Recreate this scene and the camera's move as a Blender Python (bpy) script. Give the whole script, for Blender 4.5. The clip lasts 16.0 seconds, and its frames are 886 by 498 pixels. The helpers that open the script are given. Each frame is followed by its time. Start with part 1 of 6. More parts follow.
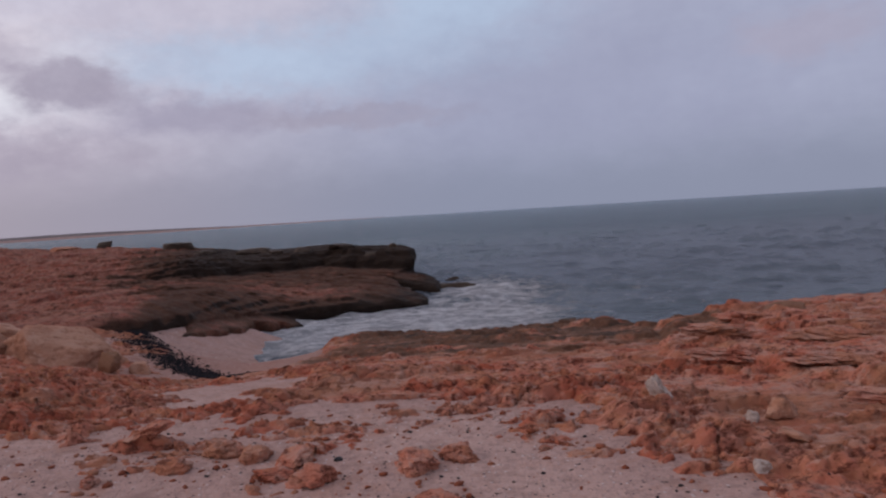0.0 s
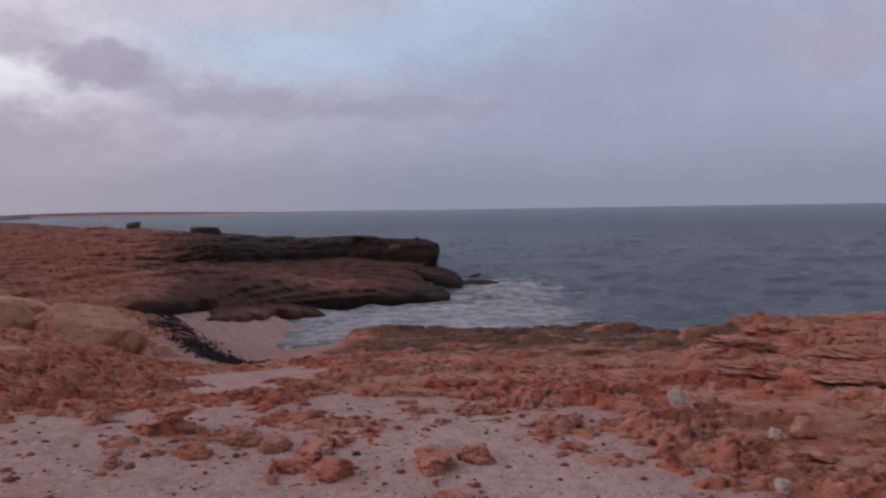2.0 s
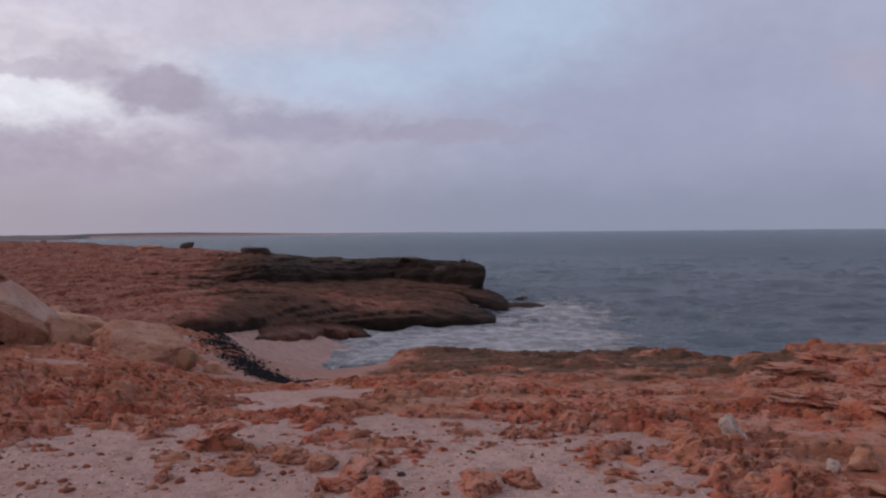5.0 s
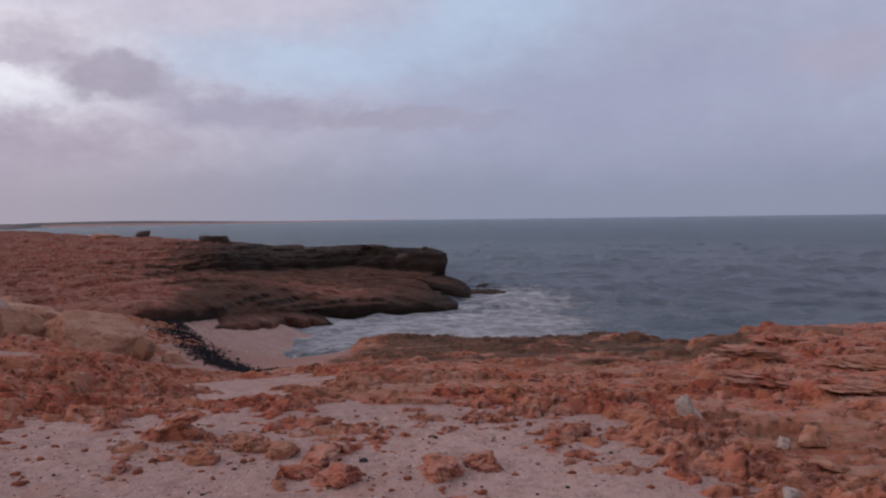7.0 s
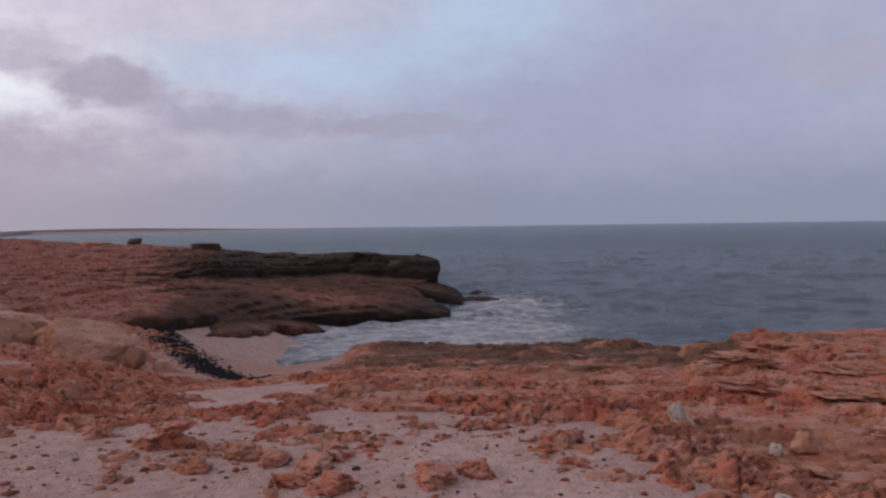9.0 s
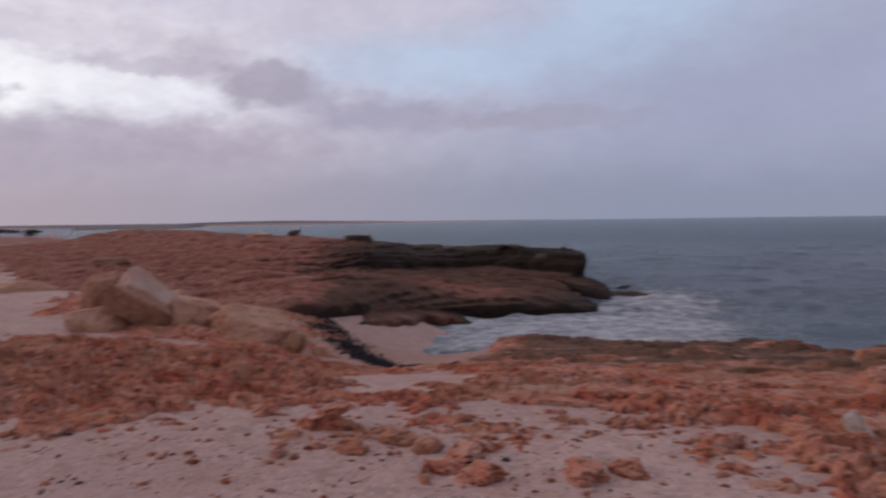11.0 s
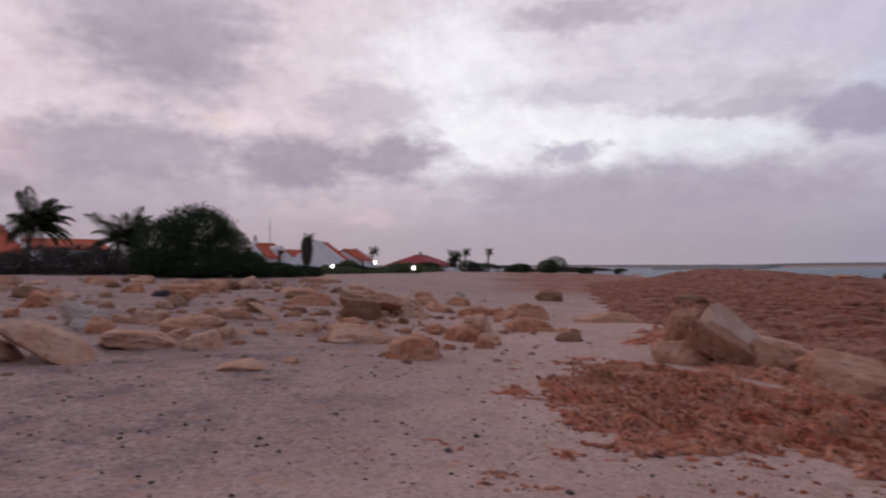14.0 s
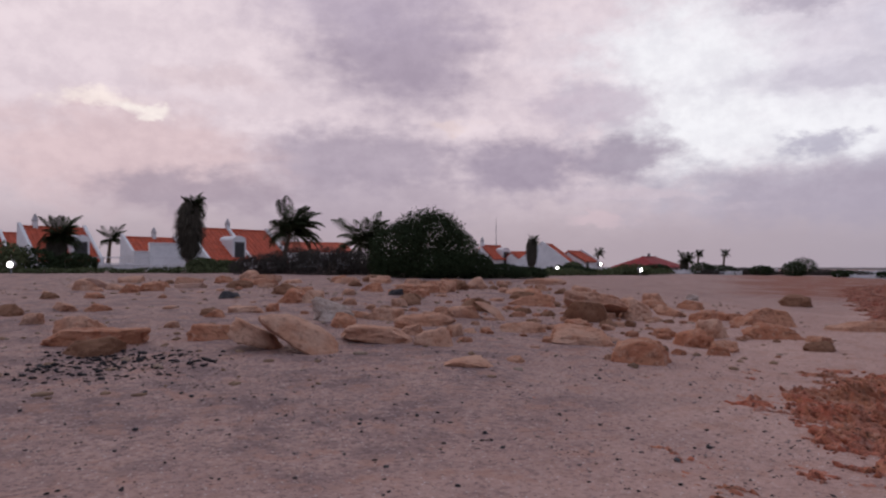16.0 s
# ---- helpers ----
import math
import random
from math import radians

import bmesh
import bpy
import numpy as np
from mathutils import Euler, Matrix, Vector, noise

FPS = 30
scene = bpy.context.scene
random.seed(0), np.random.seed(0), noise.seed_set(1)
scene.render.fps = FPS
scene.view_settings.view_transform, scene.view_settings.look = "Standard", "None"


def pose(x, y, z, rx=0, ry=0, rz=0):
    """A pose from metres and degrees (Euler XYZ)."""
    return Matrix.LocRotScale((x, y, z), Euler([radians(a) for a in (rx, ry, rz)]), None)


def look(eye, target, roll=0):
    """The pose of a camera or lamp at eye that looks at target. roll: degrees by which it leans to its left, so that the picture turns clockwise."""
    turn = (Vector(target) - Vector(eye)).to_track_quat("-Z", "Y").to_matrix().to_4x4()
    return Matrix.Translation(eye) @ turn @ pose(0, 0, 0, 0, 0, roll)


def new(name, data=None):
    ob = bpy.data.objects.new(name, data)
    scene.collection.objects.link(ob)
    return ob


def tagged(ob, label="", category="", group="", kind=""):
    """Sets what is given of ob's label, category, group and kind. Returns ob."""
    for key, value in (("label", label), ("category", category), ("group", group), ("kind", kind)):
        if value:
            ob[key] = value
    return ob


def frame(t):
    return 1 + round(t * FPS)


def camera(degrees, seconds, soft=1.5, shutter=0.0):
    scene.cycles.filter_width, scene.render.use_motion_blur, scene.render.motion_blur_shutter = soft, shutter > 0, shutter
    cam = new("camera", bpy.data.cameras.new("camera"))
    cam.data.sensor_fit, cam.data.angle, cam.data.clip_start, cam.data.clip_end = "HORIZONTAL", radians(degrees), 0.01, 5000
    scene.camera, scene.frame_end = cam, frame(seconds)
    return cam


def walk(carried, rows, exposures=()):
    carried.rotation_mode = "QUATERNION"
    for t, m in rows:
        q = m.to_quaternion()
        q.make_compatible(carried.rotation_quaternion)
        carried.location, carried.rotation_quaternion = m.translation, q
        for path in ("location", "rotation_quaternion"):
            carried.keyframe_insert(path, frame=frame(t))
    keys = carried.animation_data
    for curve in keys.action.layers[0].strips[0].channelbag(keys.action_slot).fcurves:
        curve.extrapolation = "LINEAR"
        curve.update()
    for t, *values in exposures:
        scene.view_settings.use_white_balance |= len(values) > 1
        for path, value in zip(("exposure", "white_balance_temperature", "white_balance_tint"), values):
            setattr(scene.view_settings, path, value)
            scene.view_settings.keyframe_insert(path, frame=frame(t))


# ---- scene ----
cam = camera(62.62, 16.0, soft=2.25, shutter=0.5)
PATH = [
    (0, 0.000, 0.000, 1.600, 87.19, 3.48, -0.17),
    (0.5, 0.005, 0.008, 1.599, 86.52, 2.89, -0.82),
    (1, 0.010, 0.008, 1.596, 86.36, 1.78, -1.78),
    (1.5, -0.019, 0.003, 1.599, 85.51, -0.40, -1.95),
    (2, -0.025, -0.002, 1.637, 86.87, 0.88, 1.80),
    (2.5, -0.036, -0.012, 1.659, 87.39, 1.15, 5.12),
    (3, -0.045, -0.030, 1.674, 88.45, 0.88, 9.51),
    (3.5, -0.045, -0.027, 1.662, 88.77, 1.05, 10.53),
    (4, -0.040, -0.021, 1.647, 89.03, 0.50, 8.32),
    (6.5, -0.025, -0.019, 1.622, 87.76, 0.69, 3.64),
    (7, -0.023, -0.021, 1.620, 87.65, 0.71, 2.43),
    (7.5, -0.018, -0.026, 1.622, 87.66, 1.23, 1.77),
    (8, -0.020, -0.025, 1.622, 87.77, 0.83, 1.56),
    (10.5, -0.047, -0.033, 1.620, 88.67, 1.05, 4.80),
    (11, -0.071, -0.037, 1.624, 87.77, 0.72, 13.17),
    (11.5, -0.113, -0.037, 1.615, 86.80, -1.61, 24.17),
    (12, -0.127, -0.068, 1.607, 87.63, -0.63, 33.28),
    (12.5, -0.137, -0.080, 1.615, 89.16, -1.42, 41.03),
    (13, -0.176, -0.061, 1.588, 89.55, 0.67, 47.52),
    (13.5, -0.189, -0.059, 1.590, 90.73, -0.50, 51.02),
    (14, -0.206, -0.063, 1.571, 91.30, 0.13, 56.18),
    (14.5, -0.214, -0.061, 1.568, 91.66, 0.35, 62.96),
    (15, -0.229, -0.056, 1.574, 91.95, -0.15, 68.67),
    (15.5, -0.218, -0.057, 1.565, 92.16, -0.03, 73.14),
    (16, -0.208, -0.037, 1.550, 91.45, -0.07, 73.73),
]
walk(cam, [(t, pose(*p)) for t, *p in PATH], [(0, 0.0), (6.5, 0.04), (10.5, 0.08), (11.4, 0.05), (12.1, 0.16), (12.4, 0.15), (13.1, 0.02), (16, 0.0)])


# ---- sky and sun ----
def lin(r, g, b):
    """Linear colour from 0..255 display values."""
    return tuple(((c / 255 + 0.055) / 1.055) ** 2.4 if c > 10 else c / 3294 for c in (r, g, b)) + (1.0,)


class Tree:
    """Short calls for shader nodes: a value, a socket or a colour goes into each input."""

    def __init__(self, tree):
        self.tree = tree

    def node(self, kind, out=0, props=None, **inputs):
        n = self.tree.nodes.new(kind)
        for key, value in (props or {}).items():
            setattr(n, key, value)
        for key, value in inputs.items():
            self.put(n.inputs[int(key[1:])] if key[0] == "i" and key[1:].isdigit() else n.inputs[key.replace("_", " ")], value)
        return n.outputs[out]

    def put(self, socket, value):
        if isinstance(value, bpy.types.NodeSocket):
            self.tree.links.new(value, socket)
        else:
            socket.default_value = value

    def math(self, op, a, b=0.0, c=0.0):
        return self.node("ShaderNodeMath", props={"operation": op}, i0=a, i1=b, i2=c)

    def smooth(self, v, low, high, to0=0.0, to1=1.0):
        return self.node("ShaderNodeMapRange", props={"interpolation_type": "SMOOTHSTEP"}, i0=v, i1=low, i2=high, i3=to0, i4=to1)

    def mix(self, f, a, b, blend="MIX"):
        return self.node("ShaderNodeMix", 2, {"data_type": "RGBA", "blend_type": blend}, i0=f, i6=a, i7=b)

    def noise(self, v, scale, detail=3.0, rough=0.55, out=0):
        return self.node("ShaderNodeTexNoise", out, Vector=v, Scale=scale, Detail=detail, Roughness=rough)

    def stretch(self, v, sx, sy, sz):
        return self.node("ShaderNodeVectorMath", props={"operation": "MULTIPLY"}, i0=v, i1=(sx, sy, sz))


world = bpy.data.worlds.new("world")
scene.world = world
world.use_nodes = True
world.node_tree.nodes.clear()
w = Tree(world.node_tree)
way = w.node("ShaderNodeTexCoord", 0)
split = world.node_tree.nodes.new("ShaderNodeSeparateXYZ")
w.put(split.inputs[0], way)
dx, dy, dz = split.outputs
high = w.math("MULTIPLY", w.math("ARCSINE", dz), 57.2958)
turn = w.math("MULTIPLY", w.math("ARCTAN2", w.math("MULTIPLY", dx, -1.0), dy), 57.2958)
flat = w.node("ShaderNodeCombineXYZ", i0=w.math("DIVIDE", turn, 5.2), i1=w.math("DIVIDE", high, 3.0))
n1, n2, n3 = w.noise(flat, 1.0, 5.0, 0.6), w.noise(flat, 1.7, 5.0, 0.62, 1), w.noise(flat, 0.6, 3.0)
n2 = w.node("ShaderNodeSeparateColor", 0, Color=n2)
n4 = w.noise(flat, 2.4, 5.0, 0.55)
round_ = w.node("ShaderNodeCombineXYZ", i0=w.math("DIVIDE", turn, 4.2), i1=w.math("DIVIDE", high, 3.4))
n5, n6 = w.noise(round_, 4.5, 5.0, 0.6), w.noise(round_, 1.5, 5.0, 0.6)
turn_w = w.math("ADD", turn, w.math("MULTIPLY", w.math("SUBTRACT", n1, 0.5), 9.0))
high_w = w.math("ADD", high, w.math("MULTIPLY", w.math("SUBTRACT", n2, 0.5), 3.2))
warm = w.math("ADD", 0.5, w.math("MULTIPLY", w.math("COSINE", w.math("MULTIPLY", w.math("SUBTRACT", turn, 95.0), 0.0174533)), 0.5))
warm = w.smooth(warm, 0.4, 0.98)

# the cloud deck: cool slate over the sea, lilac and rose towards the set sun
deck = w.mix(warm, lin(166, 171, 195), lin(226, 211, 218))
low = w.mix(warm, lin(140, 146, 168), lin(178, 163, 172))
sky = w.mix(w.smooth(high_w, 0.5, 9.0), low, deck)
clear = w.node("ShaderNodeTexSky", props={"sky_type": "NISHITA", "sun_disc": False, "sun_elevation": radians(4), "sun_rotation": radians(-100), "air_density": 1.0, "dust_density": 2.0})
clear = w.mix(0.9, w.mix(1.0, clear, (0.1, 0.1, 0.1, 1), "MULTIPLY"), lin(186, 202, 224))
gaps = w.smooth(w.math("MULTIPLY", w.noise(flat, 0.8, 5.0, 0.6), w.smooth(high, 16.0, 26.0)), 0.48, 0.6)
sky = w.mix(gaps, sky, clear)


def cloud(azimuth, height, half_wide, half_high, colour, strength=1.0, soft=0.9):
    """A cloud or a gap in the deck, with an edge frayed by the noise."""
    global sky
    a = w.math("DIVIDE", w.math("SUBTRACT", turn_w, azimuth), half_wide * 1.15)
    b = w.math("DIVIDE", w.math("SUBTRACT", high_w, height), half_high * 1.15)
    d = w.math("SQRT", w.math("ADD", w.math("MULTIPLY", a, a), w.math("MULTIPLY", b, b)))
    d = w.math("ADD", d, w.math("MULTIPLY", w.math("SUBTRACT", n4, 0.5), 0.95))
    sky = w.mix(w.smooth(d, 1.0 + soft * 0.5, 1.0 - soft * 0.6, 0.0, strength), sky, colour)


BRIGHT, BLUE = lin(240, 240, 245), lin(180, 199, 224)
cloud(11, 12.0, 13, 2.0, BLUE, 0.75, 1.4)
cloud(-2, 15.6, 7, 3.2, BLUE, 0.8, 1.4)
cloud(38, 9.7, 10, 2.0, lin(222, 227, 238), 0.85, 1.4)
cloud(42, 11.6, 12, 2.6, lin(236, 235, 242), 0.75, 1.4)
cloud(45, 15.5, 14, 4.5, lin(222, 217, 228), 0.7, 1.3)
cloud(55.5, 13.0, 5.6, 6.0, BRIGHT, 0.9)
cloud(49, 9.4, 9, 2.1, BRIGHT, 0.85, 1.3)
cloud(35, 11.5, 6, 0.6, lin(176, 168, 186), 0.6)
cloud(41, 13.2, 10, 1.0, lin(190, 184, 200), 0.5)
cloud(53, 4.5, 2.6, 0.3, lin(214, 200, 208), 0.7)
cloud(24, 16.3, 14, 1.8, lin(198, 195, 212), 0.85, 1.2)
cloud(45, 18.8, 5, 1.0, lin(178, 170, 186), 0.8)
cloud(25.6, 10.3, 3.4, 1.5, lin(160, 153, 172), 0.85)
cloud(30.2, 11.9, 2.7, 1.6, lin(172, 164, 182), 0.55)
cloud(17.6, 8.2, 6.0, 1.3, lin(157, 153, 175), 0.75, 1.2)
cloud(5, 7.8, 6.6, 0.8, lin(160, 153, 170), 0.6)
cloud(-12, 9.0, 15, 4.5, lin(154, 158, 184), 0.6, 1.2)
cloud(-27, 10.8, 4.5, 1.4, lin(172, 164, 182), 0.45)
cloud(41.7, 5.4, 16, 2.2, lin(166, 158, 176), 0.75)
cloud(77, 16.0, 6.0, 3.6, lin(162, 149, 167), 0.9, 1.2)
cloud(79, 20.0, 9.0, 2.4, lin(178, 165, 183), 0.8, 1.3)
cloud(67.5, 7.9, 4.6, 2.1, lin(160, 148, 166), 0.9)
cloud(59.5, 8.4, 3.2, 1.6, lin(158, 146, 164), 0.85)
cloud(81, 8.4, 8.0, 2.1, lin(158, 146, 164), 0.75)
cloud(80, 5.2, 9, 2.6, lin(170, 157, 172), 0.65, 1.2)
cloud(62, 12.3, 4.0, 1.6, lin(186, 172, 188), 0.7)
cloud(46, 8.8, 1.3, 0.6, lin(176, 172, 190), 0.8)
cloud(61.6, 3.7, 2.4, 0.45, lin(208, 188, 196), 0.85)
cloud(72.8, 11.0, 1.7, 0.5, lin(224, 206, 208), 0.9)
cloud(60, 5.6, 5, 0.4, lin(204, 190, 200), 0.7)
cloud(98, 8.0, 9.0, 3.2, lin(214, 190, 194), 0.85)
cloud(99.5, 11.8, 2.4, 0.6, lin(250, 236, 230), 0.85)
cloud(96.2, 11.2, 1.4, 0.5, lin(252, 242, 236), 0.85)
cloud(92, 14, 4, 0.8, lin(216, 198, 204), 0.7)
cloud(93, 5.6, 6, 1.5, lin(164, 150, 164), 0.8)
sky = w.mix(1.0, sky, w.mix(n3, (0.92, 0.91, 0.93, 1), (1.08, 1.08, 1.07, 1)), "MULTIPLY")
puffs = w.math("MULTIPLY", w.smooth(w.math("ADD", w.math("MULTIPLY", n6, 0.7), w.math("MULTIPLY", n5, 0.3)), 0.36, 0.64), 1.0)
sky = w.mix(w.math("MULTIPLY", w.smooth(high, 2.0, 7.0), w.smooth(turn, 4.0, 40.0, 0.25, 1.0)), sky, w.mix(1.0, sky, w.mix(puffs, (0.945, 0.938, 0.948, 1), (1.065, 1.065, 1.058, 1)), "MULTIPLY"))
# the haze low over the horizon
sky = w.mix(w.smooth(high, 5.0, 0.0, 0.0, 0.75), sky, low)
back = w.node("ShaderNodeBackground", Color=sky, Strength=1.0)
w.tree.links.new(back, w.tree.nodes.new("ShaderNodeOutputWorld").inputs[0])

sun = new("sun", bpy.data.lights.new("sun", "SUN"))
sun.data.energy, sun.data.angle, sun.data.color = 0.5, radians(30), (1.0, 0.86, 0.82)
sun.matrix_world = look((0, 0, 0), (math.sin(radians(100)), -math.cos(radians(100)), -0.35))


# ---- materials ----
def material(name):
    m = bpy.data.materials.new(name)
    m.use_nodes = True
    return m, Tree(m.node_tree), m.node_tree.nodes["Principled BSDF"]


def place(t, shift=True):
    """Object coordinates, shifted by the object's random value so that repeats differ."""
    v = t.node("ShaderNodeTexCoord", 3)
    if not shift:
        return v
    r = t.math("MULTIPLY", t.node("ShaderNodeObjectInfo", 5), 37.0)
    return t.node("ShaderNodeVectorMath", props={"operation": "ADD"}, i0=v, i1=t.node("ShaderNodeCombineXYZ", i0=r, i1=r, i2=r))


def bump(t, bsdf, height, distance, strength=1.0):
    t.put(bsdf.inputs["Normal"], t.node("ShaderNodeBump", Strength=strength, Distance=distance, Height=height))


def stone(name, dark, mid, pale, scale=1.0, rough=0.9, relief=0.02, attribute="", darkened=(0.03, 0.022, 0.016, 1), strata=0.0, pit=1.0, dust=None, flats=None, hue=None, vein=0.75):
    """Weathered stone: broad patches, fine grain, pale sand and painted light on the tops, pits shaded in colour; the
    attribute stains and shades it.
    """
    m, t, b = material(name)
    v = place(t)
    broad, fine, tiny = t.noise(v, 1.3 * scale, 4.0, 0.6), t.noise(v, 11 * scale, 5.0, 0.65), t.noise(v, 60 * scale, 3.0, 0.6)
    c = t.mix(t.smooth(broad, 0.36, 0.64), mid, pale)
    if hue:
        c = t.mix(t.smooth(t.noise(v, 3.1 * scale, 4.0, 0.6), 0.47, 0.62, 0.0, 0.7), c, hue)
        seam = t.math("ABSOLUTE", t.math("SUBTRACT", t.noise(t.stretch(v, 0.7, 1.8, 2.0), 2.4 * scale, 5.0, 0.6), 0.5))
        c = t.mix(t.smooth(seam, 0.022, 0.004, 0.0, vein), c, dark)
        c = t.mix(t.smooth(t.noise(v, 7.0 * scale, 4.0, 0.65), 0.53, 0.65, 0.0, 0.75), c, dust or pale)
    # low grain goes dark: shade of pits and crevices put into the colour
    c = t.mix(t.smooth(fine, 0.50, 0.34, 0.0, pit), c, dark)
    c = t.mix(t.smooth(tiny, 0.58, 0.74, 0.0, 0.7), c, pale)
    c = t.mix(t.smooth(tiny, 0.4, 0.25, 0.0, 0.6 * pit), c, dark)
    if flats:
        # smoother brown beds between the red
        bed = t.smooth(t.noise(t.stretch(v, 0.55, 1.2, 1.0), 0.8 * scale, 4.0, 0.6), 0.52, 0.62, 0.0, 0.55)
        c = t.mix(bed, c, t.mix(fine, flats, tuple(1.5 * s for s in flats[:3]) + (1,)))
    if dust:
        # sand lying on the level treads, with the light on tops painted in
        up = t.node("ShaderNodeSeparateXYZ", 2, i0=t.node("ShaderNodeNewGeometry", 1))
        top_tint = t.math("MULTIPLY", t.smooth(up, 0.80, 0.985), t.smooth(t.noise(v, 2.6 * scale, 5.0, 0.65), 0.48, 0.66, 0.0, 0.6))
        c = t.mix(top_tint, c, dust)
    # darker by the attribute; on the cape that includes painted overhang shade
    if attribute:
        a = t.node("ShaderNodeAttribute", 2, {"attribute_name": attribute})
        a = t.math("ADD", a, t.math("MULTIPLY", t.math("SUBTRACT", t.noise(v, 2.2, 5.0, 0.65), 0.5), 0.85))
        brown = tuple(s * k for s, k in zip(darkened[:3], (4.4, 3.6, 3.2))) + (1,)
        c = t.mix(t.smooth(a, 0.12, 0.5, 0.0, 0.9), c, t.mix(fine, darkened, brown))
        a = t.smooth(a, 0.55, 1.0)
        c = t.mix(t.math("MULTIPLY", a, 0.95), c, t.mix(fine, tuple(0.6 * s for s in darkened[:3]) + (1,), tuple(1.5 * s for s in darkened[:3]) + (1,)))
        t.put(b.inputs["Roughness"], t.smooth(a, 0.0, 1.0, rough, 0.82))
    else:
        b.inputs["Roughness"].default_value = rough
    t.put(b.inputs["Base Color"], c)
    b.inputs["Specular IOR Level"].default_value = 0.25
    h = t.math("ADD", t.math("MULTIPLY", fine, 0.7), t.math("MULTIPLY", tiny, 0.25))
    if strata:
        layers = t.noise(t.stretch(v, 0.6, 0.6, 9.0), 1.5, 4.0, 0.6)
        h = t.math("ADD", h, t.math("MULTIPLY", layers, strata))
    bump(t, b, h, relief)
    return m


RED = stone("red_limestone", (0.13, 0.036, 0.022, 1), (0.45, 0.122, 0.068, 1), (0.5, 0.212, 0.142, 1), 1.0, relief=0.05, attribute="wet_shade", darkened=(0.05, 0.031, 0.021, 1), dust=(0.48, 0.285, 0.22, 1), flats=(0.27, 0.125, 0.075, 1), hue=(0.48, 0.2, 0.105, 1))
CAPE = stone("cape_limestone", (0.08, 0.026, 0.016, 1), (0.28, 0.078, 0.049, 1), (0.33, 0.132, 0.09, 1), 0.8, relief=0.07, attribute="wet_shade", darkened=(0.026, 0.015, 0.0095, 1), strata=1.6, hue=(0.2, 0.075, 0.045, 1), dust=(0.34, 0.165, 0.118, 1))
TAN = stone("tan_limestone", (0.2, 0.09, 0.055, 1), (0.47, 0.23, 0.145, 1), (0.55, 0.33, 0.235, 1), 0.8, relief=0.06, strata=0.22, pit=0.6, hue=(0.44, 0.205, 0.122, 1), dust=(0.49, 0.275, 0.19, 1), vein=0.25)
OCHRE = stone("ochre_limestone", (0.13, 0.045, 0.026, 1), (0.41, 0.155, 0.085, 1), (0.47, 0.22, 0.135, 1), 0.9, relief=0.06, strata=0.22, pit=0.6, hue=(0.46, 0.215, 0.125, 1), dust=(0.49, 0.275, 0.19, 1), vein=0.25)
PALE_STONE = stone("pale_coral_stone", (0.22, 0.13, 0.1, 1), (0.40, 0.285, 0.235, 1), (0.50, 0.40, 0.35, 1), 2.4, relief=0.05, pit=0.8)
GOLD = stone("golden_limestone", (0.17, 0.06, 0.032, 1), (0.40, 0.18, 0.108, 1), (0.47, 0.25, 0.165, 1), 0.8, relief=0.06, strata=0.22, pit=0.55, hue=(0.36, 0.165, 0.1, 1), dust=(0.49, 0.275, 0.19, 1), vein=0.25)
SEA_ROCK = stone("dark_sea_rock", (0.018, 0.012, 0.008, 1), (0.05, 0.031, 0.021, 1), (0.085, 0.056, 0.038, 1), 0.8, rough=0.7, relief=0.04, strata=0.3, pit=0.6)
BLACK = stone("dark_pebble_stone", (0.012, 0.012, 0.014, 1), (0.035, 0.032, 0.036, 1), (0.09, 0.08, 0.08, 1), 6.0, relief=0.006)
CORAL = stone("white_coral", (0.32, 0.2, 0.15, 1), (0.58, 0.44, 0.37, 1), (0.68, 0.56, 0.49, 1), 2.0, relief=0.07, pit=0.7)
UMBER = stone("umber_limestone", (0.1, 0.04, 0.023, 1), (0.27, 0.122, 0.073, 1), (0.36, 0.185, 0.12, 1), 0.8, relief=0.05, strata=0.22, pit=0.55, hue=(0.33, 0.15, 0.09, 1), vein=0.3)
PALE_TAN = stone("pale_tan_limestone", (0.2, 0.1, 0.07, 1), (0.4, 0.225, 0.165, 1), (0.5, 0.33, 0.26, 1), 0.8, relief=0.04, strata=0.2, pit=0.45)
BROWN = stone("brown_limestone", (0.055, 0.024, 0.014, 1), (0.17, 0.074, 0.04, 1), (0.25, 0.125, 0.075, 1), 0.8, relief=0.025, strata=0.22, pit=0.5)


